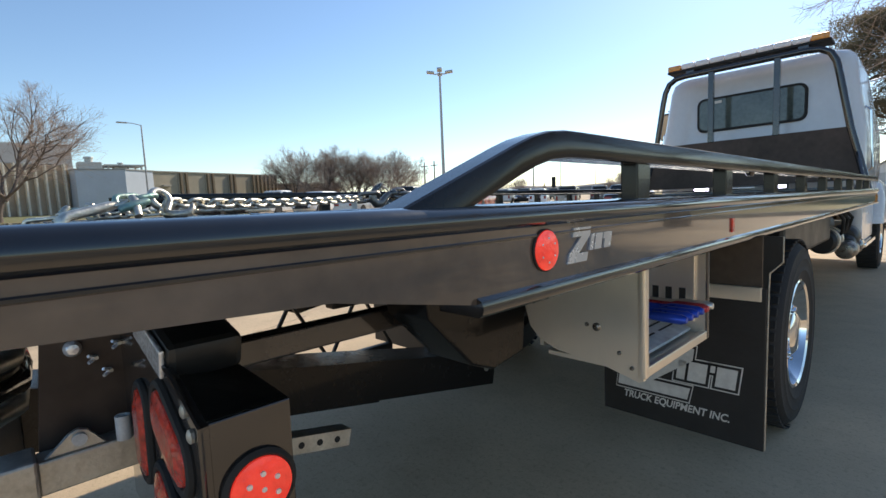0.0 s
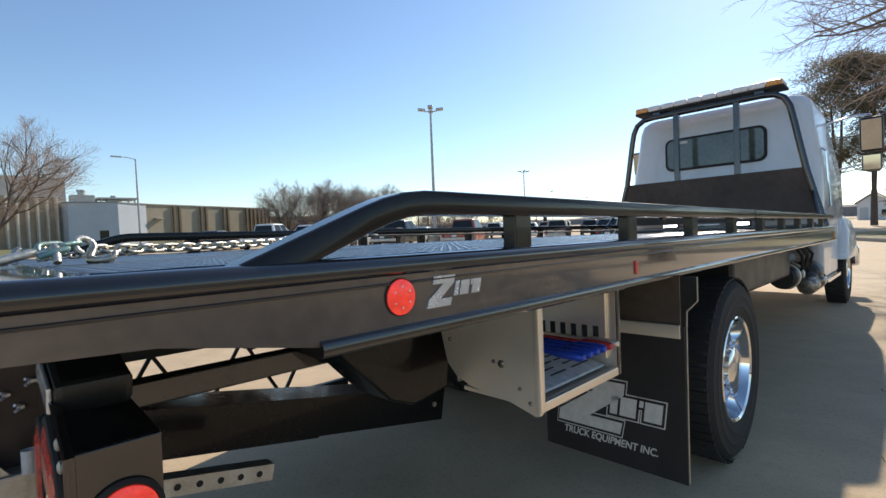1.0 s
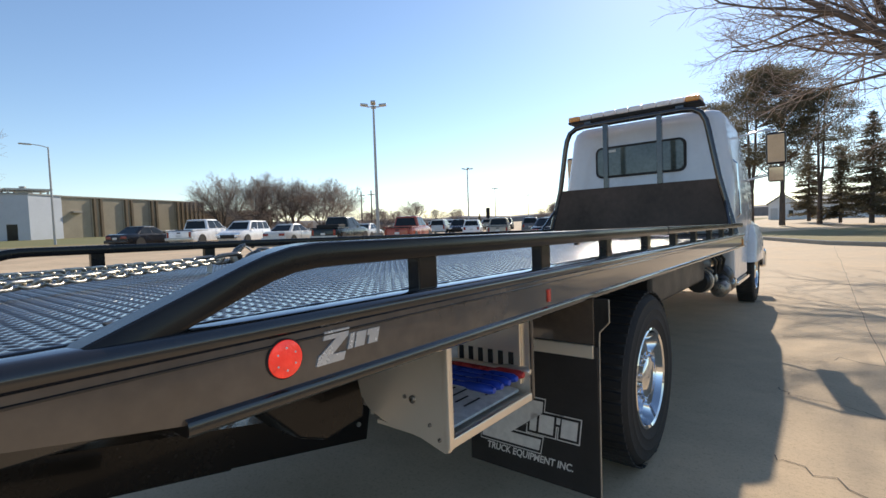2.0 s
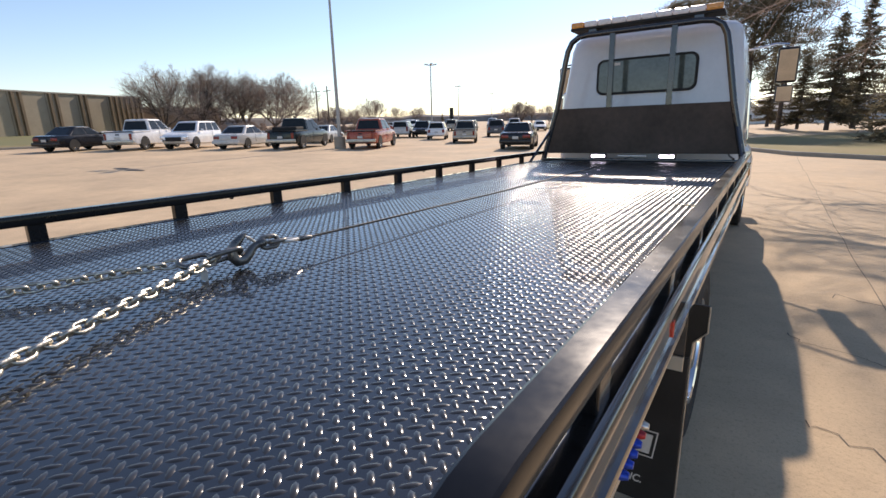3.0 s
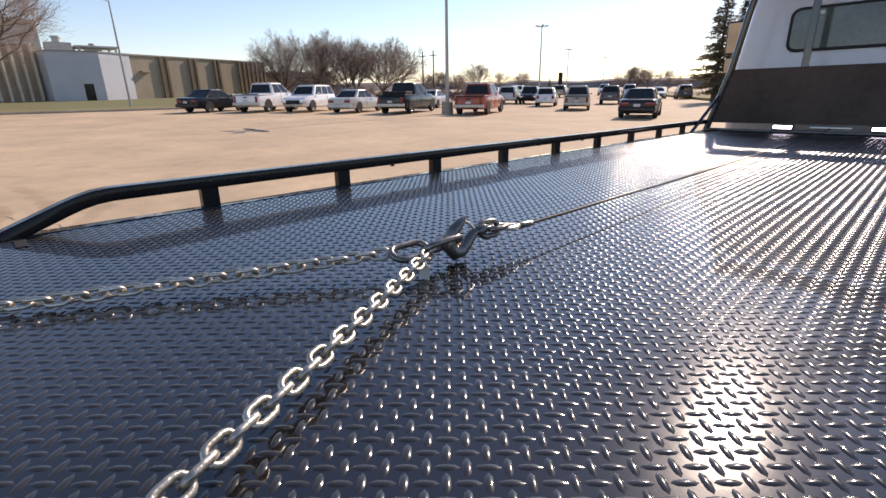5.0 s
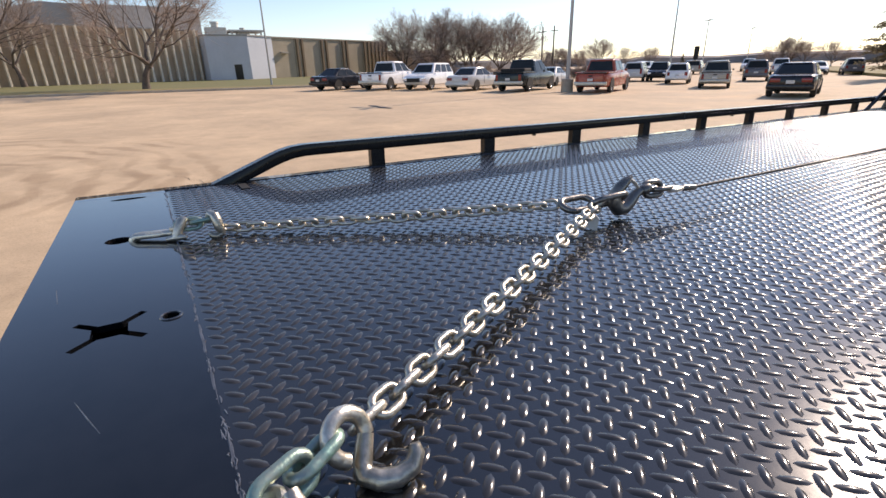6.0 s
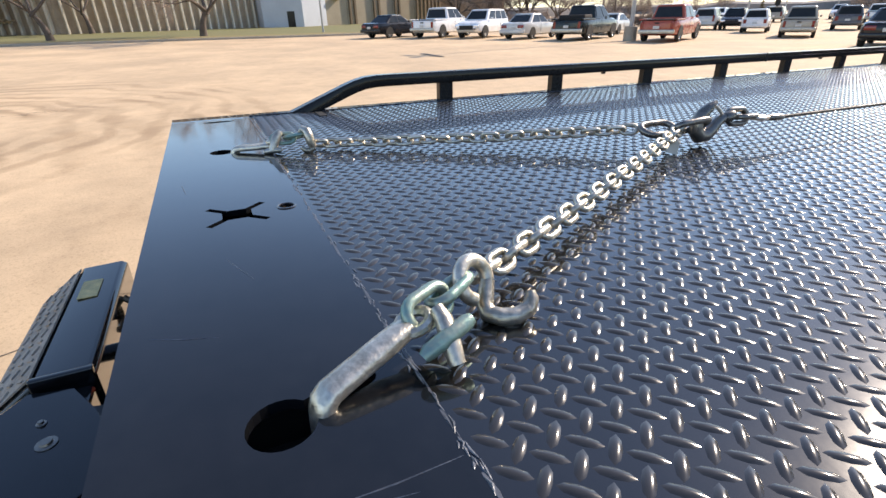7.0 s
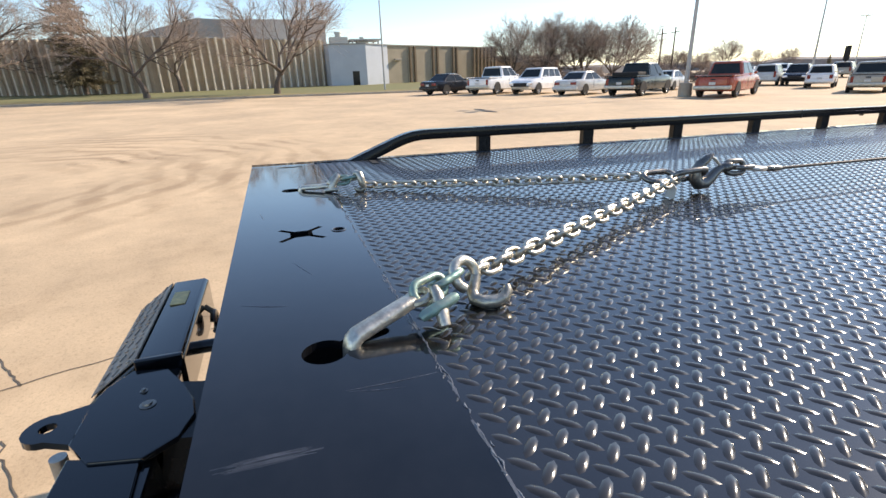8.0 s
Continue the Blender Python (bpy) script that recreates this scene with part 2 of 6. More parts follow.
# ---- building helpers ----
def part(name, bm, material, parent, label="", smooth=True, m=None):
    me = bpy.data.meshes.new(name)
    bmesh.ops.recalc_face_normals(bm, faces=bm.faces)
    for f in bm.faces:
        f.smooth = smooth
    for e in bm.edges:
        if len(e.link_faces) == 2:
            turn = e.calc_face_angle(0.0)
            a, b = (f.calc_area() for f in e.link_faces)
            # large flats keep their own flat normals beside narrow bevels
            e.smooth = not (turn > radians(38) or (turn > radians(11) and max(a, b) > 7 * min(a, b)))
    bm.to_mesh(me)
    bm.free()
    me.materials.append(material)
    ob = new(name, me)
    ob.parent = parent
    if m is not None:
        ob.matrix_basis = m
    if label:
        ob["label"] = label
    return ob


def thing(name, m, label, category, group="", kind=""):
    return tagged(place(new(name), m), label, category, group, kind)


def place(ob, m):
    ob.matrix_basis = m
    return ob


def solo(name, bm, material, label, category, m=None, group="", kind=""):
    return tagged(part(name, bm, material, None, "", True, m), label, category, group, kind)


def box(bm, lo, hi, bevel=0.0, m=None, seg=2):
    lo, hi = Vector(lo), Vector(hi)
    s, c = hi - lo, (hi + lo) / 2
    r = bmesh.ops.create_cube(bm, size=1.0, matrix=(m or Matrix()) @ Matrix.Translation(c) @ Matrix.Diagonal((s.x, s.y, s.z, 1)))
    if bevel:
        es = list({e for v in r["verts"] for e in v.link_edges})
        bmesh.ops.bevel(bm, geom=es, offset=bevel, segments=seg, profile=0.5, affect="EDGES")
    return bm


def boxm(lo, hi, bevel=0.0, m=None):
    return box(bmesh.new(), lo, hi, bevel, m)


def prism(bm, poly, axis, lo, hi, m=None, bevel=0.0):
    """A polygon pushed along an axis. poly gives the two other coordinates in their order."""
    def at(p, h):
        v = {"x": (h, p[0], p[1]), "y": (p[0], h, p[1]), "z": (p[0], p[1], h)}[axis]
        return (m @ Vector(v)) if m else Vector(v)
    a, b = [bm.verts.new(at(p, lo)) for p in poly], [bm.verts.new(at(p, hi)) for p in poly]
    n = len(poly)
    fs = [bm.faces.new(a[::-1]), bm.faces.new(b)]
    fs += [bm.faces.new((a[i], a[(i + 1) % n], b[(i + 1) % n], b[i])) for i in range(n)]
    if bevel:
        es = list({e for f in fs for e in f.edges})
        bmesh.ops.bevel(bm, geom=es, offset=bevel, segments=2, profile=0.5, affect="EDGES")
    return bm


def sweep(bm, pts, r, seg=10, closed=False, flat=None, caps=True):
    """A tube along points; r is one radius or one for each point; flat: a cross-section (list of 2D points) in place of the circle."""
    pts = [Vector(p) for p in pts]
    n = len(pts)
    rs = r if isinstance(r, (list, tuple)) else [r] * n
    sec = flat or [(math.cos(2 * math.pi * k / seg), math.sin(2 * math.pi * k / seg)) for k in range(seg)]
    rings, ref = [], None
    for i, p in enumerate(pts):
        a = pts[(i - 1) % n] if (i or closed) else p
        b = pts[(i + 1) % n] if (i < n - 1 or closed) else p
        d = (b - a).normalized()
        if ref is None:
            ref = Vector((0, 0, 1)) if abs(d.z) < 0.9 else Vector((0, 1, 0))
        side = d.cross(ref).normalized()
        up = side.cross(d).normalized()
        ref = up
        stretch = 1.0
        if flat and 0 < i < n - 1:
            c = (pts[i] - pts[i - 1]).normalized().dot((pts[i + 1] - pts[i]).normalized())
            stretch = 1 / max(0.4, math.sqrt((1 + c) / 2))
        rings.append([bm.verts.new(p + side * (s[0] * rs[i]) + up * (s[1] * rs[i] * stretch)) for s in sec])
    k = len(sec)
    for i in range(n if closed else n - 1):
        A, B = rings[i], rings[(i + 1) % n]
        for j in range(k):
            bm.faces.new((A[j], A[(j + 1) % k], B[(j + 1) % k], B[j]))
    if not closed and caps:
        bm.faces.new(rings[0][::-1])
        bm.faces.new(rings[-1])
    return bm


def cyl(bm, p0, p1, r, seg=16, r2=None):
    return sweep(bm, [p0, p1], [r, r if r2 is None else r2], seg)


def lathe(bm, prof, axis_m, seg=32):
    """Turns (radius, height) points round the local z of axis_m."""
    rings = []
    for r, h in prof:
        if r < 1e-6:
            rings.append([bm.verts.new(axis_m @ Vector((0, 0, h)))])
        else:
            rings.append([bm.verts.new(axis_m @ Vector((r * math.cos(2 * math.pi * k / seg), r * math.sin(2 * math.pi * k / seg), h))) for k in range(seg)])
    for A, B in zip(rings, rings[1:]):
        for j in range(seg):
            q = []
            for v in (A[j % len(A)], A[(j + 1) % len(A)], B[(j + 1) % len(B)], B[j % len(B)]):
                if v not in q:
                    q.append(v)
            if len(q) > 2:
                bm.faces.new(q)
    return bm


def arc(c, r, a0, a1, n, plane="xz"):
    out = []
    for i in range(n + 1):
        a = radians(a0 + (a1 - a0) * i / n)
        u, w = r * math.cos(a), r * math.sin(a)
        out.append(Vector(c) + Vector({"xz": (u, 0, w), "xy": (u, w, 0), "yz": (0, u, w)}[plane]))
    return out


def lettering(name, words, size, material, parent, m, depth=0.002, shear=0.15, width=1.0, align="CENTER"):
    cu = bpy.data.curves.new(name, "FONT")
    cu.body, cu.size, cu.extrude, cu.shear, cu.align_x, cu.offset = words, size, depth, shear, align, size * 0.018
    tmp = new("tmp", cu)
    bpy.context.view_layer.update()
    me = bpy.data.meshes.new_from_object(tmp.evaluated_get(bpy.context.evaluated_depsgraph_get()))
    bpy.data.objects.remove(tmp)
    me.materials.clear()
    me.materials.append(material)
    ob = new(name, me)
    ob.parent = parent
    ob.matrix_basis = m @ Matrix.Diagonal((width, 1, 1, 1))
    return ob


# ---- the ground ----
def GZ(x, y):
    """The height of the lot: it rises gently to the west and dips to the north-west."""
    f = min(max((-x - 4.0) / 14.0, 0.0), 1.0)
    return 0.0135 * min(max(0.0, -x - 2.0), 108.0) + 0.0065 * min(max(0.0, y - 10.0), 100.0) * (1 - f) - 0.0065 * min(max(0.0, y - 12.0), 45.0) * f


def strip(bm, pts, w, up):
    """A thin flat band along points on the ground."""
    pts = [Vector((x, y, GZ(x, y) + up)) for x, y in pts]
    rows = []
    for i, p in enumerate(pts):
        d = (pts[min(i + 1, len(pts) - 1)] - pts[max(i - 1, 0)]).normalized()
        s = Vector((-d.y, d.x, 0)) * w * (0.5 + 0.3 * noise.noise(p * 1.7))
        rows.append((bm.verts.new(p + s), bm.verts.new(p - s)))
    for (a, b), (c, d) in zip(rows, rows[1:]):
        bm.faces.new((a, b, d, c))
    return bm


bm = bmesh.new()
xs = [-1500, -110, -60, -30, -24] + [-18 + 1.75 * k for k in range(9)] + [-2, 30, 110, 1500]
ys = [-1500, -110, -40, 10, 12] + [14.5 + 2.5 * k for k in range(18)] + [110, 1500]
grid = [[bm.verts.new((x, y, GZ(x, y))) for x in xs] for y in ys]
for j in range(len(ys) - 1):
    for i in range(len(xs) - 1):
        bm.faces.new((grid[j][i], grid[j][i + 1], grid[j + 1][i + 1], grid[j + 1][i]))
solo("ground", bm, M_CONC, "sandy sunlit concrete parking lot with stains and cracks", "parking lot", kind="structure")


def lawn(name, front, back, up_front, up_back, material, label):
    """A lawn as a slab: its front line at the kerb, its back line farther off."""
    bm = bmesh.new()
    top = [bm.verts.new((x, y, GZ(x, y) + up_front)) for x, y in front] + [bm.verts.new((x, y, GZ(x, y) + up_back)) for x, y in back]
    low = [bm.verts.new((v.co.x, v.co.y, v.co.z - 0.6)) for v in top]
    n = len(top)
    f = bm.faces.new(top)
    for i in range(n):
        bm.faces.new((top[i], top[(i + 1) % n], low[(i + 1) % n], low[i]))
    bmesh.ops.triangulate(bm, faces=[f])
    return solo(name, bm, material, label, "lawn", kind="structure")


def kerb(name, line, label):
    bm = bmesh.new()
    sweep(bm, [(x, y, GZ(x, y) + 0.06) for x, y in line], 1.0, flat=[(-0.08, -0.1), (0.08, -0.1), (0.08, 0.07), (0.05, 0.1), (-0.08, 0.1)])
    return solo(name, bm, M_KERB, label, "kerb", kind="structure")


WEST = [(-50, -60), (-44.5, -27), (-42.2, -13), (-41, 1), (-40, 9), (-40.5, 16)]
lawn("lawn_west", WEST, [(-60, 36), (-100, 36), (-100, -60)], 0.15, 0.5, M_OLIVE, "flat dormant lawn in front of a long low building")
kerb("kerb_west", [(x + 0.1, y) for x, y in WEST], "low pale concrete kerb along the lawn")
lawn("verge_west", [(x - 0.1, y) for x, y in WEST], [(x - 2.4, y) for x, y in WEST[::-1]], 0.16, 0.185, M_GRASS, "dry trodden verge between kerb and lawn")
NORTH = [(-14, 56), (-3, 33), (-0.2, 28.6), (2.2, 24.8), (4.6, 23.4), (14, 18), (40, 5)]
lawn("lawn_north", NORTH, [(105, 5), (105, 108), (-50, 108)], 0.14, 0.2, M_GRASS, "dry yellow-green lawn under pine trees")
kerb("kerb_north", [(x, y - 0.12) for x, y in NORTH], "low concrete kerb at the edge of the lawn")

# ---- the tow truck ----
H, HW, BED = 1.10, 1.28, 6.98
POSTS = [1.145 + 0.6355 * k for k in range(9)]
truck = thing("tow_truck", TR, "white-cabbed rollback tow truck with a glossy black tread-plate bed", "truck")


def plate(bm, outline, holes, z0, z1):
    edges = []
    for loop in [outline] + holes:
        vs = [bm.verts.new((x, y, z1)) for x, y in loop]
        edges += [bm.edges.new((vs[i], vs[(i + 1) % len(vs)])) for i in range(len(vs))]
    bmesh.ops.triangle_fill(bm, edges=edges, use_beauty=True)
    ret = bmesh.ops.extrude_face_region(bm, geom=list(bm.faces))
    bmesh.ops.translate(bm, verts=[v for v in ret["geom"] if isinstance(v, bmesh.types.BMVert)], vec=(0, 0, z0 - z1))
    return bm


def ring2(cx, cy, r, n=24, ry=None):
    return [(cx + r * math.cos(2 * math.pi * k / n), cy + (ry or r) * math.sin(2 * math.pi * k / n)) for k in range(n)]


def cross_hole(cx, cy, arm, w, body):
    pts = []
    for k in range(4):
        a = radians(45 + 90 * k)
        d, s = Vector((math.cos(a), math.sin(a))), Vector((-math.sin(a), math.cos(a)))
        for q in (d * body - s * w, d * arm - s * w, d * arm + s * w, d * body + s * w):
            pts.append((cx + q.x, cy + q.y))
    return pts


def keyhole(cx, cy, r, dx, dy, half, reach, n=20):
    """A round hole with a slot leaving it along (dx, dy)."""
    a0, gap = math.atan2(dy, dx), math.asin(half / r)
    pts = [(cx + r * math.cos(a0 + gap + (2 * math.pi - 2 * gap) * k / n), cy + r * math.sin(a0 + gap + (2 * math.pi - 2 * gap) * k / n)) for k in range(n + 1)]
    d, s = Vector((dx, dy)).normalized(), Vector((-dy, dx)).normalized()
    for k in range(7):
        b = radians(-90 + 30 * k)
        q = d * (reach - half + half * math.cos(b)) + s * (half * math.sin(b))
        pts.append((cx + q.x, cy + q.y))
    return pts


SEAM = 0.273
bed = part("bed", plate(bmesh.new(), [(-HW + 0.07, 0.0), (HW - 0.07, 0.0), (HW - 0.07, SEAM), (-HW + 0.07, SEAM)],
                        [keyhole(0.523, 0.143, 0.0305, -0.33, 0.944, 0.0128, 0.098), cross_hole(-0.049, 0.147, 0.07, 0.0065, 0.03), ring2(-0.052, 0.236, 0.013, 16),
                         ring2(-0.6, 0.145, 0.031), ring2(-1.14, 0.16, 0.016, 16, 0.055)], H - 0.012, H), M_DECK, truck, "smooth glossy black tail plate with cut holes", smooth=False)
part("tread_plate", boxm((-HW + 0.07, SEAM, H - 0.012), (HW - 0.07, BED, H - 0.0005)), M_TREAD, bed, "black raised-diamond tread plate", smooth=False)
bm = bmesh.new()
random.seed(4)
pts = [(-1.2 + 0.02 * k, SEAM + random.uniform(-0.001, 0.001), H - 0.0022) for k in range(121)]
sweep(bm, pts, [0.0027 + random.uniform(-0.0012, 0.0008) for _ in pts], 6)
part("weld_seam", bm, M_SCUFF, bed, "scuffed weld seam across the bed")
bm = bmesh.new()
for k in range(210):
    x, w = random.uniform(-1.18, 1.18), random.uniform(0.004, 0.022)
    y = SEAM + random.gauss(0.0, 0.0022)
    sweep(bm, [(x, y, H), (x + w / 2, y + random.gauss(0, 0.001), H + 0.0003), (x + w, y + random.gauss(0, 0.0015), H)], [0.0005, random.uniform(0.0008, 0.0017), 0.0005], 5)
part("worn_edge", bm, M_WEAR, bed, "pale chipped edge along the weld seam")["kind"] = "stuff"
for side in (-1, 1):
    pts = [(side * (HW - 0.069) + random.uniform(-0.001, 0.001), SEAM + 0.03 * k, H + 0.0004) for k in range(int((BED - SEAM) / 0.03))]
    part("side_weld", sweep(bmesh.new(), pts, [0.0042 + random.uniform(-0.0016, 0.0012) for _ in pts], 7), M_DECK, bed)
part("hole_ring", sweep(bmesh.new(), arc((-0.052, 0.236, H + 0.0004), 0.0165, 0, 345, 22, "xy"), 0.002, 6, closed=True), M_BLACK, bed)
part("slot_edge", box(bmesh.new(), (-0.03, -0.02, H), (0.11, 0.02, H + 0.004), 0.0015, Matrix.Translation((1.05, 3.386, 0))), M_DARK, bed)

for side in (-1, 1):
    part("rail_foot_slot", boxm((min(side * 1.06, side * 1.16), 0.52, H + 0.0005), (max(side * 1.06, side * 1.16), 0.55, H + 0.0045), 0.0015), M_DARK, bed)
# Added dark sheet below the plate, standing in for shade inside its holes.
part("hole_shade_sheet", boxm((-1.2, 0.052, 1.028), (1.2, 0.3, 1.036)), M_DARK, bed)
for (x0, y0), (x1, y1) in (((0.619, 0.156), (0.621, 0.267)), ((0.622, 0.16), (0.636, 0.224)), ((0.15, 0.118), (0.235, 0.149)), ((0.33, 0.03), (0.36, 0.10)), ((-0.3, 0.05), (-0.22, 0.06))):
    bm = bmesh.new()
    sweep(bm, [(x0, y0, H), ((x0 + x1) / 2 + 0.002, (y0 + y1) / 2, H + 0.0002), (x1, y1, H)], [0.0003, 0.0008, 0.0003], 4)
    part("scratch", bm, M_WEAR, bed)
bm = bmesh.new()
for k in range(16):
    y0 = 0.019 + random.uniform(0, 0.03)
    y1 = 0.126 - random.uniform(0, 0.03)
    x0 = 0.694 + 0.0008 * k
    sweep(bm, [(x0, y0, H), (x0 + random.gauss(0.001, 0.001), (y0 + y1) / 2, H + 0.0001), (x0 + 0.002, y1, H)], [0.0002, random.uniform(0.0003, 0.0006), 0.0002], 4)
part("scuff", bm, M_SCUFF, bed)["kind"] = "stuff"

# raised diamonds: a square lattice of 34 mm, the two directions crossing
L, W, T = 0.0166, 0.0058, 0.0022
ring = [(-L, 0), (-0.62 * L, -0.78 * W), (0, -W), (0.62 * L, -0.78 * W), (L, 0), (0.62 * L, 0.78 * W), (0, W), (-0.62 * L, 0.78 * W)]
tpl = np.array([(x * f, y * f, T * (1 - f ** 2.1) - 0.0005) for f in (1.0, 0.7, 0.38) for x, y in ring] + [(0, 0, T - 0.0006)])
quads = np.array([(8 * j + i, 8 * j + (i + 1) % 8, 8 * j + 8 + (i + 1) % 8, 8 * j + 8 + i) for j in (0, 1) for i in range(8)] + [(24, 16 + i, 16 + i + 1, 16 + (i + 2) % 8) for i in (0, 2, 4, 6)])
PITCH = 0.0342
nx, ny = int(2.40 / PITCH), int((BED - SEAM - 0.04) / PITCH)
gx, gy = np.meshgrid(-1.195 + PITCH * np.arange(nx), SEAM + 0.02 + PITCH * np.arange(ny))
verts, faces = [], []
for a, off in ((45, 0.0), (-45, PITCH / 2)):
    c, s = math.cos(radians(a)), math.sin(radians(a))
    rot = tpl @ np.array([[c, s, 0], [-s, c, 0], [0, 0, 1]])
    centre = np.stack([gx.ravel() + off, gy.ravel() + off, np.full(gx.size, H)], 1)
    base = len(verts) and len(verts[0]) * 0 + sum(len(v) for v in verts)
    verts.append((centre[:, None, :] + rot[None]).reshape(-1, 3))
    faces.append((base + 25 * np.arange(len(centre))[:, None, None] + quads[None]).reshape(-1, 4))
verts, faces = np.concatenate(verts), np.concatenate(faces)
me = bpy.data.meshes.new("tread_relief")
me.vertices.add(len(verts))
me.vertices.foreach_set("co", verts.ravel())
me.loops.add(faces.size)
me.loops.foreach_set("vertex_index", faces.ravel().astype(np.int32))
me.polygons.add(len(faces))
me.polygons.foreach_set("loop_start", np.arange(0, faces.size, 4, dtype=np.int32))
me.update(calc_edges=True)
me.shade_smooth()
me.materials.append(M_LUG)
lugs = new("tread_relief", me)
lugs.parent = bed
lugs["kind"], lugs["label"] = "stuff", "raised diamond lugs of the tread plate"

# side beams, guard rails and their posts
LIP = [(1.19, 1.1), (1.262, 1.1035), (1.272, 1.100), (1.279, 1.092), (1.281, 1.082), (1.279, 1.072), (1.272, 1.066), (1.19, 1.066)]
FOOT = [(1.19, 0.972), (1.268, 0.972), (1.277, 0.968), (1.281, 0.958), (1.279, 0.949), (1.272, 0.944), (1.19, 0.944)]
TUBE = [(-0.031, -0.017), (-0.029, -0.0225), (-0.024, -0.0245), (0.024, -0.0245), (0.029, -0.0225), (0.031, -0.017), (0.031, 0.017), (0.029, 0.0225), (0.024, 0.0245), (-0.024, 0.0245), (-0.029, 0.0225), (-0.031, 0.017)]
for side in (1, -1):
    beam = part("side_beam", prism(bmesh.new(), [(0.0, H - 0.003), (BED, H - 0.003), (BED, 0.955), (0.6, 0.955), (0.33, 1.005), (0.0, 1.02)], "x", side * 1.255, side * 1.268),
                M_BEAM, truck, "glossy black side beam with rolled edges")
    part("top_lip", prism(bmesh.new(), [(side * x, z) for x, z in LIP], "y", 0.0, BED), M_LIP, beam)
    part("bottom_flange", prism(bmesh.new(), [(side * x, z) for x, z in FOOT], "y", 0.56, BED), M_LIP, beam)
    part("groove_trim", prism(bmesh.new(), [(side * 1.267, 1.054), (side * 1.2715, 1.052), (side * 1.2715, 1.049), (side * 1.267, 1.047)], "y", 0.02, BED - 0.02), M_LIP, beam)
    x = side * 1.236
    bm = bmesh.new()
    path = [(x, 0.3, 1.0216), (x, 0.675, 1.1716), (x, 0.715, 1.186), (x, 0.76, 1.1975), (x, 0.81, 1.2028), (x, 0.86, 1.2035), (x, BED - 0.03, 1.2035)]
    sweep(bm, path, 1.0, flat=TUBE)
    bmesh.ops.bisect_plane(bm, geom=bm.verts[:] + bm.edges[:] + bm.faces[:], plane_co=(0, 0, H), plane_no=(0, 0, 1), clear_inner=True)
    bmesh.ops.holes_fill(bm, edges=[e for e in bm.edges if e.is_boundary], sides=0)
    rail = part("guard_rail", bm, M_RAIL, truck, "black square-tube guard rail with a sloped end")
    for y in POSTS:
        part("rail_post", boxm((x - 0.02, y - 0.034, H - 0.01), (x + 0.02, y + 0.034, 1.183), 0.004), M_RAIL, rail)
    for y in (1.145 + 0.6355 * 1.5, 1.145 + 0.6355 * 4.6):
        part("rail_lug", sweep(bmesh.new(), [(x, y, 1.182), (x, y, 1.168)], [0.016, 0.011], 10), M_BLACK, rail)
    part("rail_joint", boxm((x - 0.0317, 3.42, 1.178), (x + 0.0317, 3.432, 1.2288), 0.002), M_DARK, rail)
part("tail_beam", boxm((-1.255, 0.004, 1.03), (1.255, 0.05, 1.087), 0.006), M_BLACK, truck)
for x in (-0.9, -0.45, 0.45, 0.9):
    part("bed_stringer", boxm((x - 0.03, 0.06, 0.98), (x + 0.03, BED - 0.05, 1.086), 0.004), M_BLACK_DULL, truck)
for k in range(10):
    part("bed_crossmember", boxm((-1.25, 0.9 + 0.65 * k, 0.985), (1.25, 0.96 + 0.65 * k, 1.084), 0.003), M_BLACK_DULL, truck)

# round marker lamp and company mark on the side beam
MX = Matrix.Translation((1.268, 0.73, 1.025)) @ Matrix.Rotation(radians(90), 4, "Y")
lamp = part("marker_lamp", lathe(bmesh.new(), [(0.0, 0.0), (0.0355, 0.0), (0.0358, 0.003), (0.034, 0.005)], MX, 32), M_RUBBER, truck)
part("lamp_lens", lathe(bmesh.new(), [(0.0342, 0.002), (0.033, 0.006), (0.022, 0.009), (0.0, 0.010)], MX, 32), M_RED, lamp, "lit red lamp lens")
for k in range(7):
    a, r = 2 * math.pi * k / 6, 0.0 if k == 6 else 0.02
    part("lamp_diode", lathe(bmesh.new(), [(0.0022, 0.0), (0.0018, 0.0014), (0.0, 0.0018)], MX @ Matrix.Translation((r * math.cos(a), r * math.sin(a), 0.0082)), 10), M_CLEAR, lamp)


def zed(bm, m, w, h, t, slant, depth):
    """A bold slanted block mark: two bars joined by a diagonal."""
    pts = [(0, h), (w, h), (w, h - t), (w * 0.47, t), (w * 1.02, t), (w, 0), (-w * 0.08, 0), (-w * 0.08, t), (w * 0.5, h - t), (0, h - t)]
    return prism(bm, [(x + slant * y, y) for x, y in pts], "z", 0, depth, m)


SIDE = Matrix.Translation((1.2685, 0.80, 0.994)) @ Matrix(((0, 0, 1, 0), (1, 0, 0, 0), (0, 1, 0, 0), (0, 0, 0, 1)))
bm = zed(bmesh.new(), SIDE, 0.06, 0.062, 0.016, 0.28, 0.003)
for k, (x, w, h) in enumerate(((0.066, 0.012, 0.03), (0.083, 0.026, 0.03), (0.113, 0.01, 0.012), (0.12, 0.026, 0.03))):
    prism(bm, [(x + 0.28 * y, y) for x, y in ((x, 0.018 + (0.018 if h < 0.02 else 0)), (x + w, 0.018 + (0.018 if h < 0.02 else 0)), (x + w, 0.048), (x, 0.048))], "z", 0, 0.003, SIDE)
part("company_mark", bm, M_LOGO, truck, "silver slanted company mark", smooth=False)
part("side_reflector", boxm((1.267, 1.755, 0.985), (1.2735, 1.777, 1.03), 0.002), M_RED_OFF, truck)
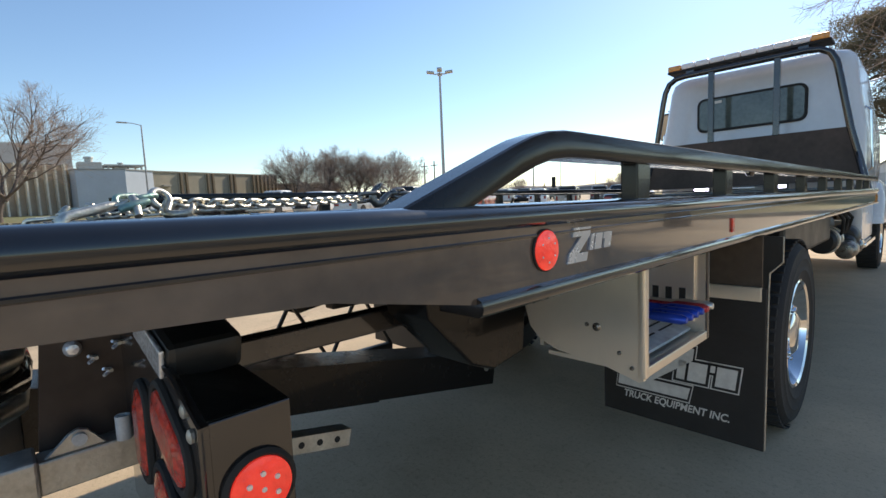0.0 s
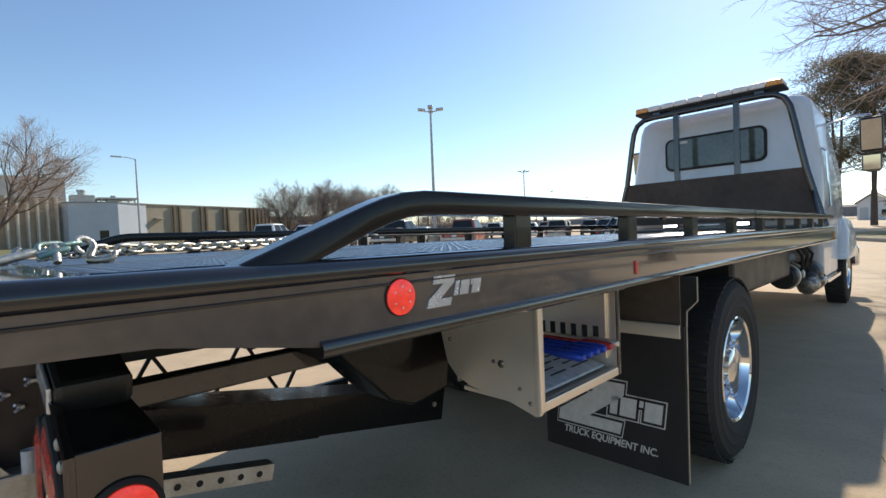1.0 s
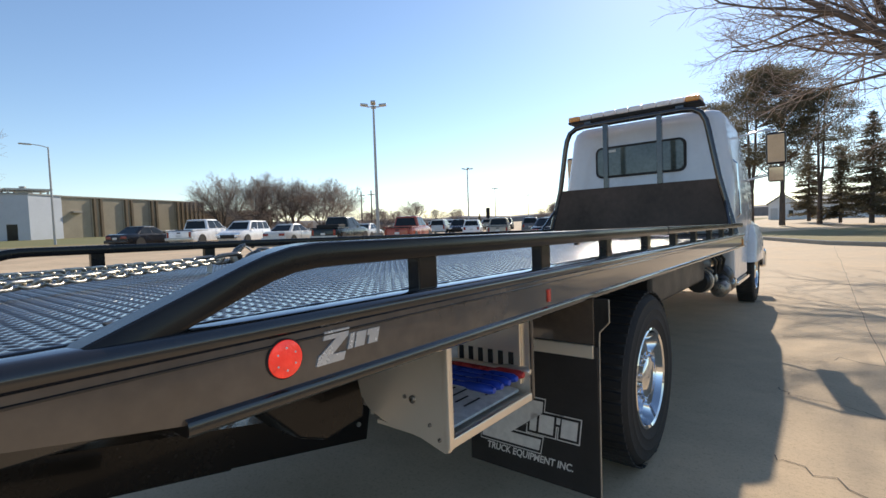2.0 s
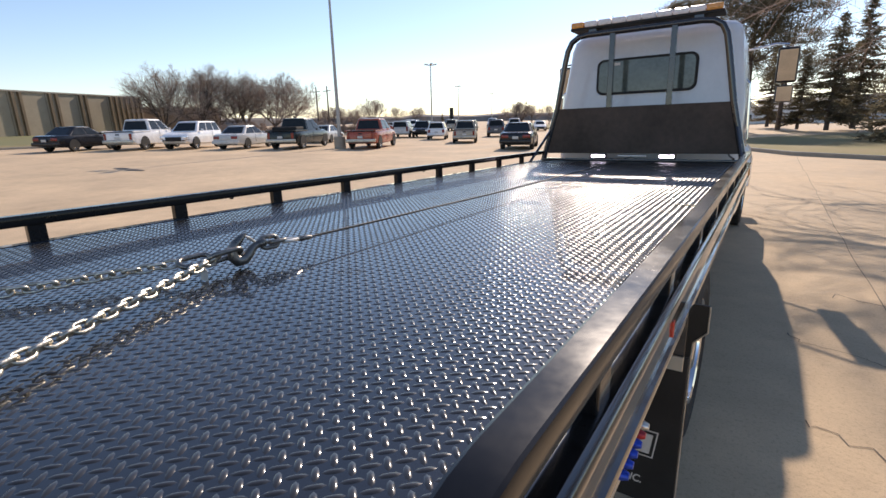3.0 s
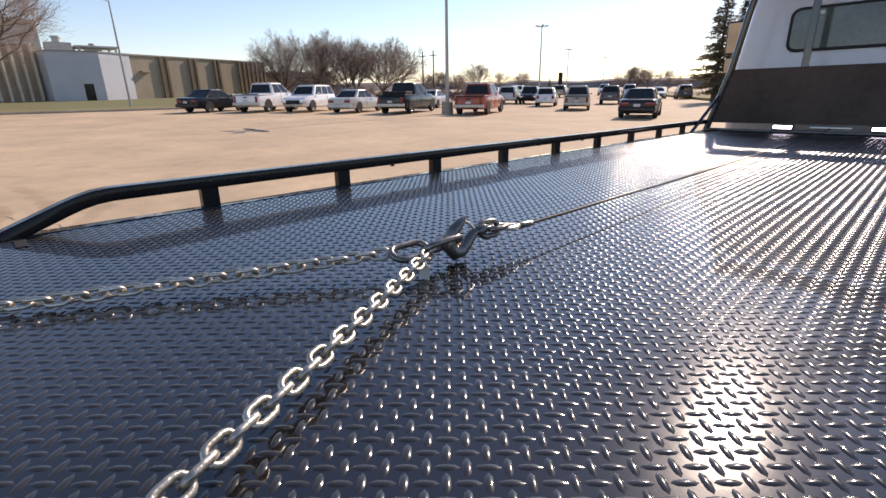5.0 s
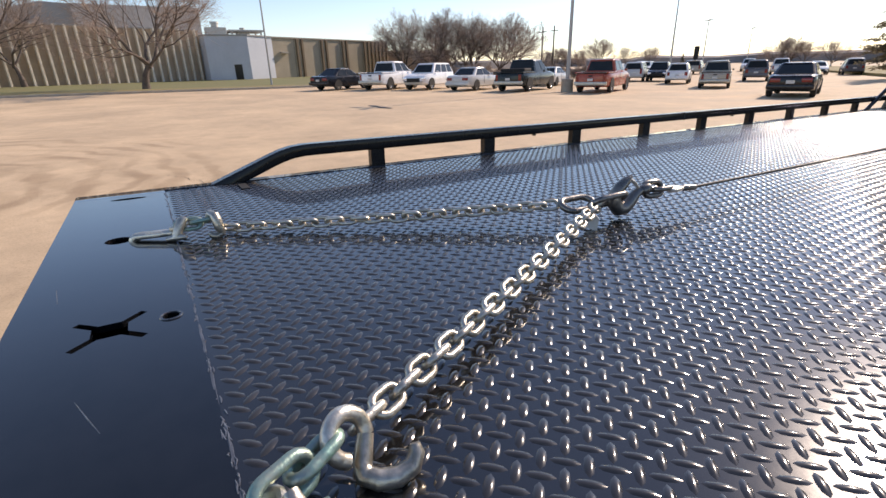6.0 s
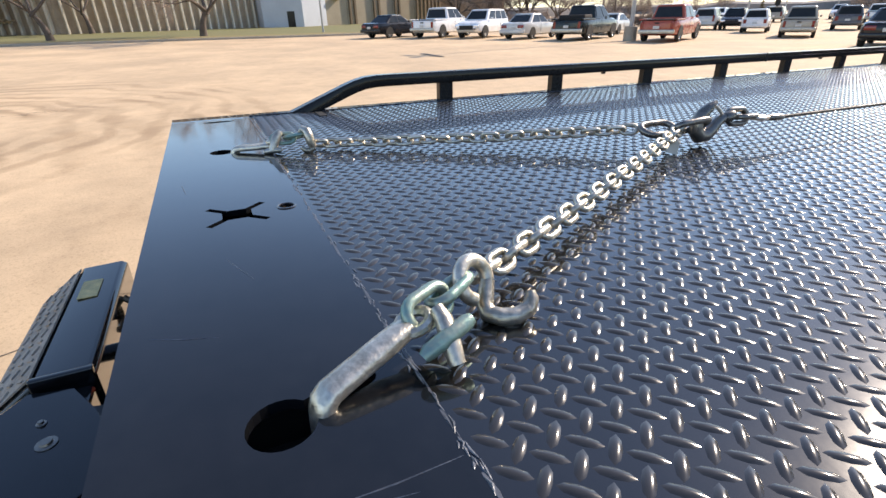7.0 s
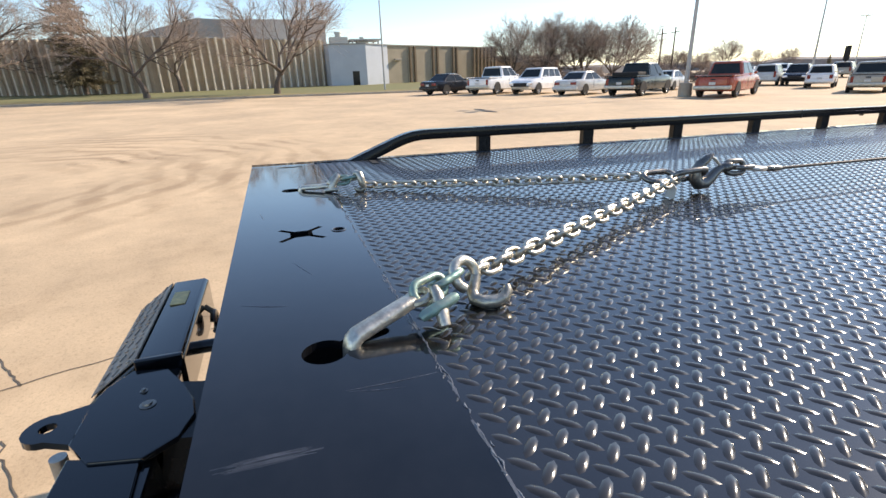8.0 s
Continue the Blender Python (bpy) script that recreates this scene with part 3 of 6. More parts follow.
part("side_marker", boxm((1.267, 6.86, 0.97), (1.277, 6.94, 1.04), 0.004), M_AMBER, truck)

# headache rack behind the cab
RY = 6.88
rack = part("headache_rack", sweep(bmesh.new(), [(-1.2, RY, 1.1), (-1.02, RY, 1.78)] + [(-0.93 + 0.0, RY, 2.36), (-0.9, RY, 2.5), (-0.85, RY, 2.6), (-0.76, RY, 2.655), (-0.64, RY, 2.67), (0.64, RY, 2.67), (0.76, RY, 2.655), (0.85, RY, 2.6), (0.9, RY, 2.5), (0.93, RY, 2.36)] + [(1.035, RY, 1.78), (1.2, RY, 1.1)], 0.036, 14), M_BLACK, truck, "black tube headache rack")
part("rack_board", prism(bmesh.new(), [(-1.16, 1.2), (1.16, 1.2), (1.02, 1.78), (-1.01, 1.78)], "y", RY - 0.012, RY + 0.012), M_BOARD, rack, "solid black lower board")
for x in (-0.335, 0.365):
    part("rack_bar", boxm((x - 0.032, RY - 0.03, 1.77), (x + 0.032, RY + 0.03, 2.66), 0.006), M_BLACK, rack)
part("rack_sill", boxm((-1.2, RY - 0.05, 1.1), (1.2, RY + 0.05, 1.135), 0.006), M_BLACK, rack)
part("sill_strip", boxm((-1.05, RY + 0.05, 1.2), (1.1, RY + 0.056, 1.235)), M_ALU, rack)
for side in (-1, 1):
    part("rack_brace", sweep(bmesh.new(), [(side * 1.215, 6.45, 1.1), (side * 1.1, RY - 0.02, 1.5)], 0.018, 8), M_BLACK, rack)
for x in (-0.41, 0.41):
    wl_ = part("work_lamp", boxm((x - 0.1, RY - 0.10, 1.14), (x + 0.1, RY - 0.05, 1.2), 0.008), M_BLACK_DULL, rack, "small lit work lamp")
    part("lamp_face", boxm((x - 0.085, RY - 0.107, 1.154), (x + 0.085, RY - 0.1005, 1.188), 0.003), M_WORK, wl_, "bright white lamp face")
part("winch_bar", sweep(bmesh.new(), [(-0.17, RY - 0.07, 1.17), (0.17, RY - 0.07, 1.17)], 0.016, 10), M_ALU, rack)
bar = part("light_bar", boxm((-0.885, RY + 0.02, 2.74), (0.85, RY + 0.3, 2.77), 0.008), M_DARK, truck, "amber and clear roof light bar")
for k in range(10):
    part("light_segment", boxm((-0.88 + 0.172 * k, RY + 0.015, 2.768), (-0.88 + 0.172 * k + 0.164, RY + 0.305, 2.838), 0.016), M_AMBER if k in (0, 9) else M_BARLENS, bar)
for x in (-0.6, 0.6):
    part("bar_foot", boxm((x - 0.05, RY + 0.02, 2.69), (x + 0.05, RY + 0.2, 2.74), 0.005), M_BLACK, bar)


# the cab
def loft(bm, rings, cap=True):
    vs = [[bm.verts.new(p) for p in r] for r in rings]
    n = len(vs[0])
    for A, B in zip(vs, vs[1:]):
        for j in range(n):
            bm.faces.new((A[j], A[(j + 1) % n], B[(j + 1) % n], B[j]))
    if cap:
        bm.faces.new(vs[0][::-1])
        bm.faces.new(vs[-1])
    return bm


def rounded(x0, x1, y0, y1, r, z, n=5):
    out = []
    for cx, cy, a in ((x1 - r, y1 - r, 0), (x0 + r, y1 - r, 90), (x0 + r, y0 + r, 180), (x1 - r, y0 + r, 270)):
        out += [(cx + r * math.cos(radians(a + 90 * k / n)), cy + r * math.sin(radians(a + 90 * k / n)), z) for k in range(n + 1)]
    return out


cab = part("cab", loft(bmesh.new(), [rounded(-1.12, 1.12, 7.28, 9.3, 0.1, 0.95), rounded(-1.14, 1.14, 7.26, 9.3, 0.12, 1.4), rounded(-1.13, 1.13, 7.27, 9.3, 0.14, 1.8),
                                     rounded(-1.06, 1.06, 7.29, 9.0, 0.16, 2.3), rounded(-1.03, 1.03, 7.305, 8.75, 0.17, 2.56), rounded(-1.0, 1.0, 7.33, 8.65, 0.18, 2.67), rounded(-0.95, 0.95, 7.38, 8.55, 0.2, 2.725), rounded(-0.82, 0.82, 7.5, 8.45, 0.2, 2.75)]),
           M_WHITE, truck, "white day cab with a rear window")
win = part("rear_window", prism(bmesh.new(), [(x, z) for x, z, _ in rounded(-0.62, 0.6, 1.95, 2.4, 0.09, 0)], "y", 7.255, 7.315), M_RUBBER, cab, "black-framed rear window")
part("window_glass", prism(bmesh.new(), [(x, z) for x, z, _ in rounded(-0.59, 0.57, 1.98, 2.37, 0.07, 0)], "y", 7.249, 7.254), M_CABGLASS, win, "tinted glass")
hood = part("hood", loft(bmesh.new(), [rounded(-0.95, 0.95, 9.2, 10.75, 0.25, 0.75), rounded(-0.95, 0.95, 9.2, 10.75, 0.28, 1.2), rounded(-0.88, 0.88, 9.2, 10.65, 0.3, 1.55), rounded(-0.7, 0.7, 9.2, 10.5, 0.3, 1.68)]), M_WHITE, truck)
for side in (-1, 1):
    fender = part("fender", loft(bmesh.new(), [rounded(min(side * 0.8, side * 1.22), max(side * 0.8, side * 1.22), 8.85, 10.2, 0.12, 0.62), rounded(min(side * 0.8, side * 1.22), max(side * 0.8, side * 1.22), 8.9, 10.15, 0.16, 0.95), rounded(min(side * 0.8, side * 1.17), max(side * 0.8, side * 1.17), 9.0, 10.05, 0.16, 1.16), rounded(min(side * 0.82, side * 1.08), max(side * 0.82, side * 1.08), 9.1, 9.9, 0.12, 1.25)]), M_WHITE, truck)
    tip = Matrix.Translation((side * 1.5, 8.56, 2.275)) @ Matrix.Rotation(radians(6), 4, "X")
    low_tip = Matrix.Translation((side * 1.5, 8.55, 1.91)) @ Matrix.Rotation(radians(3), 4, "X")
    mir = part("mirror", boxm((-0.12, -0.06, -0.225), (0.12, 0.06, 0.225), 0.03, tip), M_BLACK_DULL, cab, "tall black door mirror on chrome arms")
    part("mirror_glass", boxm((-0.1, -0.066, -0.195), (0.1, -0.061, 0.195), 0.002, tip), M_MIRROR, mir)
    part("mirror_arm", sweep(bmesh.new(), [(side * 1.04, 8.7, 2.52), (side * 1.35, 8.62, 2.56), (side * 1.5, 8.56, 2.53)], 0.014, 8), M_CHROME, mir)
    part("mirror_arm", sweep(bmesh.new(), [(side * 1.12, 8.7, 1.86), (side * 1.4, 8.6, 1.9), (side * 1.5, 8.56, 2.04)], 0.014, 8), M_CHROME, mir)
    part("convex_mirror", boxm((-0.1, -0.05, -0.11), (0.1, 0.05, 0.11), 0.03, low_tip), M_BLACK_DULL, mir)
    part("convex_glass", boxm((-0.085, -0.056, -0.095), (0.085, -0.051, 0.095), 0.002, low_tip), M_MIRROR, mir)
    part("grab_handle", sweep(bmesh.new(), [(side * 1.13, 7.5, 1.3), (side * 1.18, 7.48, 1.35), (side * 1.15, 7.48, 2.0), (side * 1.1, 7.5, 2.05)], 0.014, 8), M_CHROME, cab)


# wheels
def wheel(name, x, y, z, out, r=0.5, wide=0.28):
    m = Matrix.Translation((x, y, z)) @ Matrix.Rotation(radians(90 * out), 4, "Y")
    s = r / 0.5
    tyre_prof = [(0.285, -wide), (0.40, -wide), (0.465, -wide + 0.012), (0.492, -wide + 0.04), (0.5, -wide + 0.07), (0.5, -0.07), (0.492, -0.04), (0.465, -0.012), (0.455, -0.005), (0.445, -0.007), (0.41, -0.001), (0.402, 0.002), (0.394, -0.001), (0.35, -0.002), (0.343, 0.001), (0.336, -0.003), (0.292, -0.014), (0.285, -0.03)]
    w = part(name, lathe(bmesh.new(), [(a * s, h) for a, h in tyre_prof] + [(0.285 * s, -wide)], m, 48), M_RUBBER, truck, "black truck tyre on a polished rim")
    for k in range(54):
        a = 2 * math.pi * k / 54
        part("tread_block", box(bmesh.new(), (r - 0.006, -0.02, -wide + 0.02), (r + 0.007, 0.02, -0.02), 0.004, m @ Matrix.Rotation(a, 4, "Z")), M_RUBBER, w)
    rim = part("rim", lathe(bmesh.new(), [(0.287 * s, -0.03), (0.292 * s, -0.012), (0.284 * s, -0.008), (0.272 * s, -0.016), (0.262 * s, -0.06), (0.25 * s, -0.11), (0.235 * s, -0.115), (0.205 * s, -0.09), (0.15 * s, -0.075), (0.12 * s, -0.075), (0.115 * s, -0.03), (0.09 * s, -0.015), (0.0, -0.012)], m, 48), M_CHROME, w, "mirror-polished aluminium rim")
    for k in range(10):
        a = 2 * math.pi * k / 10
        part("lug_nut", lathe(bmesh.new(), [(0.017, -0.08), (0.017, -0.05), (0.012, -0.035), (0.0, -0.033)], m @ Matrix.Translation((0.142 * s * math.cos(a), 0.142 * s * math.sin(a), 0)), 8), M_CHROME, rim)
    return w


AXLE_R, AXLE_F = 3.16, 9.5
for side in (1, -1):
    wheel("rear_wheel", side * 1.235, AXLE_R, 0.345, side)
    wheel("rear_wheel", side * 0.92, AXLE_R, 0.345, side)
    wheel("front_wheel", side * 1.17, AXLE_F, 0.43, side, 0.5, 0.26)

# chassis
for side in (-1, 1):
    part("chassis_rail", boxm((side * 0.43 - 0.04, 1.3, 0.6), (side * 0.43 + 0.04, 10.3, 0.84), 0.01), M_BLACK_DULL, truck)
part("rear_axle", cyl(bmesh.new(), (-0.9, AXLE_R, 0.345), (0.9, AXLE_R, 0.345), 0.09, 16), M_BLACK_DULL, truck)

# mud flap
for side in (1, -1):
    flap = part("mud_flap", boxm((min(side * 0.62, side * 1.28), 2.176, 0.095), (max(side * 0.62, side * 1.28), 2.186, 0.74), 0.002), M_FLAP, truck, "black rubber mud flap with pale print")
    part("flap_clamp", boxm((side * 0.94 - 0.32, 2.166, 0.69), (side * 0.94 + 0.325, 2.178, 0.745), 0.002), M_ALU, flap)
    part("flap_bracket", boxm((side * 0.94 - 0.32, 2.18, 0.73), (side * 0.94 + 0.325, 2.19, 0.95), 0.002), M_BEAM, flap)
    if side == 1:
        FM = Matrix.Translation((0.0, 2.175, 0.0)) @ Matrix(((1, 0, 0, 0), (0, 0, -1, 0), (0, 1, 0, 0), (0, 0, 0, 1)))
        def mark(grow, depth):
            bm = zed(bmesh.new(), FM @ Matrix.Translation((0.715 - grow * 0.6, 0.232 - grow, 0)), 0.285 + grow * 1.2, 0.228 + 2 * grow, 0.052 + 2 * grow, 0.12, depth)
            for x, w, lo in ((0.955, 0.034, 0), (1.0, 0.072, 0), (1.083, 0.018, 0.055), (1.108, 0.074, 0)):
                prism(bm, [(x + 0.12 * (y - 0.33), y) for x, y in ((x - grow, 0.318 + lo - grow), (x + w + grow, 0.318 + lo - grow), (x + w + grow, 0.402 + grow), (x - grow, 0.402 + grow))], "z", 0, depth, FM)
            return bm
        outline = part("flap_mark", mark(0.016, 0.001), M_PRINT, flap, "pale outlined company mark", smooth=False)
        part("mark_gap", mark(0.011, 0.0016), M_FLAP, outline, smooth=False)
        part("mark_face", mark(0.0, 0.0022), M_PRINT, outline, smooth=False)
        lettering("flap_lettering", "TRUCK EQUIPMENT INC.", 0.046, M_PRINT, flap, Matrix.Translation((0.94, 2.1755, 0.178)) @ Matrix.Rotation(radians(90), 4, "X"), 0.001, 0.2, 0.86)

# open side box with control handles
cbx = part("control_box", prism(bmesh.new(), [(0.78, 0.955), (1.2, 0.955), (1.2, 0.625), (1.187, 0.62), (1.1, 0.643), (1.02, 0.652), (0.94, 0.662), (0.88, 0.685), (0.845, 0.72), (0.83, 0.77), (0.815, 0.83), (0.79, 0.9)], "y", 1.27, 1.285), M_ALU, truck, "open stainless control box")
part("box_back", boxm((0.87, 1.285, 0.66), (0.882, 1.75, 0.955)), M_ALU, cbx)
part("box_end", boxm((0.882, 1.74, 0.65), (1.2, 1.755, 0.955)), M_ALU, cbx)
part("box_floor", boxm((0.9, 1.285, 0.638), (1.2, 1.755, 0.65)), M_ALU, cbx)


# ---- the building across the lot ----
FAR = Matrix.Translation((1.0, 0.2, 1.55)) @ Matrix.Scale(0.9, 4) @ Matrix.Translation((-1.0, -0.2, -1.6))
bld = thing("low_building", FAR, "long low tan precast building with upright fins and grey annex", "building")
fin = boxm((0, -0.09, 0), (0.5, 0.09, 6.45), 0.03)
me = bpy.data.meshes.new("wall_fin")
fin.to_mesh(me)
fin.free()
me.materials.append(M_FIN)
for x, y, turn, ln in ((-65.6, 7.4, 198, 19.6), (-59.54, -11.24, 160, 46.0)):
    m = FAR.inverted() @ pose(x, y, 0.1, 0, 0, turn)
    wall = part("long_wall", boxm((0.0, 0.0, -0.6), (12.0, ln, 6.35)), M_RECESS, bld, "brown ribbed wall", smooth=False, m=m)
    part("wall_coping", boxm((-0.12, -0.05, 6.35), (12.0, ln + 0.05, 6.5)), M_ROOF, wall, smooth=False)
    for k in range(int(ln / 0.88)):
        o = new("wall_fin", me)
        o.parent = wall
        o.matrix_basis = Matrix.Translation((0, 0.5 + 0.88 * k, 0)) @ Matrix.Rotation(math.pi, 4, "Z")
ANN = [(-73.0, 8.2), (-70.6, 8.6), (-69.9, 13.6), (-72.6, 17.3), (-80, 17.3), (-80, 8.2)]
annex = part("annex", prism(bmesh.new(), ANN, "z", -0.6, 6.35), M_BLOCK, bld, "pale grey flat-roofed annex", smooth=False)
part("annex_coping", prism(bmesh.new(), [(-73.0, 8.1), (-70.5, 8.5), (-69.8, 13.65), (-72.5, 17.4), (-80, 17.4), (-80, 8.1)], "z", 6.35, 6.5), M_ROOF, annex, smooth=False)
part("annex_door", boxm((0, 0, 0.6), (0.08, 0.95, 2.9), 0.01, Matrix.Translation((-70.25, 11.6, 0)) @ Matrix.Rotation(radians(-8), 4, "Z")), M_CARGLASS, annex)
ENDW = Matrix.Translation((-72.6, 17.0, 0)) @ Matrix.Rotation(radians(22.5), 4, "Z")
wing = part("end_wing", box(bmesh.new(), (-14, 0, -0.6), (0, 24.0, 6.3), 0.0, ENDW), M_TAN, bld, "smooth tan panels with brown flutes", smooth=False)
part("wing_coping", box(bmesh.new(), (-14.1, -0.1, 6.3), (0.12, 24.1, 6.48), 0.0, ENDW), M_KERB, wing, smooth=False)
for y in (4.3, 5.2, 8.9, 9.8, 13.2, 14.0, 18.0, 18.9, 19.8, 20.7, 21.6, 22.5, 23.4):
    part("flute", box(bmesh.new(), (-0.02, y, 0.2), (0.3, y + 0.34, 6.28), 0.02, ENDW), M_FLUTE, wing)
for y in (0.0, 4.0, 8.6, 12.9, 17.7):
    part("panel_joint", box(bmesh.new(), (-0.02, y, 0.2), (0.012, y + 0.04, 6.28), 0.0, ENDW), M_JOINT, wing)
part("wall_lamp", box(bmesh.new(), (0.0, 1.4, 4.3), (0.5, 2.6, 4.55), 0.03, ENDW), M_KERB, wing)
low = part("rear_hall", boxm((-110, 42, -0.6), (-88, 56, 5.0)), M_FLUTE, bld, "low brown rear hall", smooth=False)
part("hall_coping", boxm((-110.1, 41.9, 5.0), (-87.8, 56.1, 5.3)), M_TAN, low, smooth=False)
hall = thing("factory_hall", FAR, "tall grey hall rising behind the low building", "building")
part("hall_wall", boxm((-150, -8, 0), (-127, 15, 15.6)), M_HALL, hall, smooth=False)
part("hall_roof", prism(bmesh.new(), [(-30, 0.0), (-8, 0.0), (-8, 15.6), (-13, 15.9), (-30, 11.5)], "x", -148, -128), M_ROOF, hall, smooth=False)


def rooftop_unit(m, s, label):
    u = thing("rooftop_unit", m, label, "ventilation unit", "roof units")
    part("casing", boxm((-s, -s * 1.4, 0), (s, s * 1.4, s * 1.2), 0.05), M_GALV, u)
    part("cowl", lathe(bmesh.new(), [(s * 0.5, s * 1.2), (s * 0.5, s * 1.7), (s * 0.62, s * 1.75), (s * 0.6, s * 2.0), (0.0, s * 2.05)], Matrix(), 16), M_GALV, u)
    return u


rooftop_unit(FAR @ pose(-74.5, 10.6, 6.5), 0.9, "galvanised rooftop fan unit on the annex roof")
rooftop_unit(FAR @ pose(-75.5, 14.2, 6.5), 0.6, "galvanised rooftop fan unit on the annex roof")
bm = box(bmesh.new(), (-78, 12.3, 6.5), (-74, 16.6, 6.62))
for q in range(4):
    box(bm, (-78 + 0.3 * (q % 2) * 12, 12.5 + (q // 2) * 3.8, 6.48), (-77.8 + 0.3 * (q % 2) * 12, 12.7 + (q // 2) * 3.8, 7.2))
box(bm, (-78.2, 12.2, 7.15), (-73.9, 16.8, 7.35))
solo("roof_frame", bm, M_GALV, "low galvanised equipment frame on the annex roof", "roof frame", FAR)


# ---- lamp posts ----
def flood_post(x, y, h, s=1.0):
    p = thing("street_lamp", pose(x, y, GZ(x, y)), "tall grey parking-lot lamp post on a concrete footing", "lamp post", "lamp posts of the lot")
    part("footing", lathe(bmesh.new(), [(0.0, -0.1), (0.36, -0.1), (0.36, 0.72), (0.32, 0.76), (0.0, 0.76)], Matrix(), 20), M_KERB, p)
    part("pole", sweep(bmesh.new(), [(0, 0, 0.74), (0, 0, h * 0.5), (0, 0, h)], [0.12, 0.095, 0.065], 10), M_POLE, p)
    for k in range(4):
        m = Matrix.Translation((0, 0, h)) @ Matrix.Rotation(radians(45 + 90 * k), 4, "Z")
        part("arm", box(bmesh.new(), (0.0, -0.03, -0.03), (0.4, 0.03, 0.03), 0.0, m), M_POLE, p)
        part("lamp_head", box(bmesh.new(), (0.36, -0.16, -0.02), (0.86, 0.16, 0.13), 0.03, m @ Matrix.Rotation(radians(-6), 4, "Y")), M_GALV, p)
    return p


flood_post(-21.2, 22.4, 9.05)
flood_post(-39.4, 58.4, 9.1)
flood_post(-60.9, 100.0, 9.0)
flood_post(-72.6, 138.5, 9.0)
p = thing("street_lamp", pose(-43.6, 10.1, GZ(-43.6, 10.1) + 0.15), "slim lamp post with one short arm beside the lawn", "lamp post")
part("pole", sweep(bmesh.new(), [(0, 0, -0.1), (0, 0, 4), (0, 0, 7.4)], [0.09, 0.07, 0.05], 10), M_POLE, p)
part("arm", sweep(bmesh.new(), [(0, 0, 7.35), (0, -0.5, 7.47), (0, -1.0, 7.5)], 0.03, 8), M_POLE, p)
part("lamp_head", boxm((-0.11, -1.7, 7.44), (0.11, -0.95, 7.54), 0.03), M_GALV, p)


# ---- parked vehicles ----
def car_paint(name, c, rough=0.25):
    return mat(name, c, rough, 0.05, 0.06, 1.5, coat=0.3, spec=0.3)


P_BLACK, P_WHITE, P_SILVER, P_GREEN = car_paint("black_car_paint", (0.012, 0.012, 0.015)), car_paint("white_car_paint", (0.86, 0.85, 0.83)), car_paint("silver_car_paint", (0.58, 0.58, 0.56)), car_paint("dark_green_car_paint", (0.015, 0.022, 0.022))
M_RIM = mat("bright_alloy_rim", (0.62, 0.62, 0.62), 0.3, 0.5, 0.1, 8.0)
M_TAIL = mat("dark_red_tail_lamp", (0.2, 0.012, 0.01), 0.15, 0, 0.2, 20.0, coat=0.5)
P_RED, P_TAN, P_GREY = car_paint("red_car_paint", (0.36, 0.085, 0.05)), car_paint("champagne_car_paint", (0.42, 0.38, 0.31)), car_paint("grey_car_paint", (0.12, 0.12, 0.13))


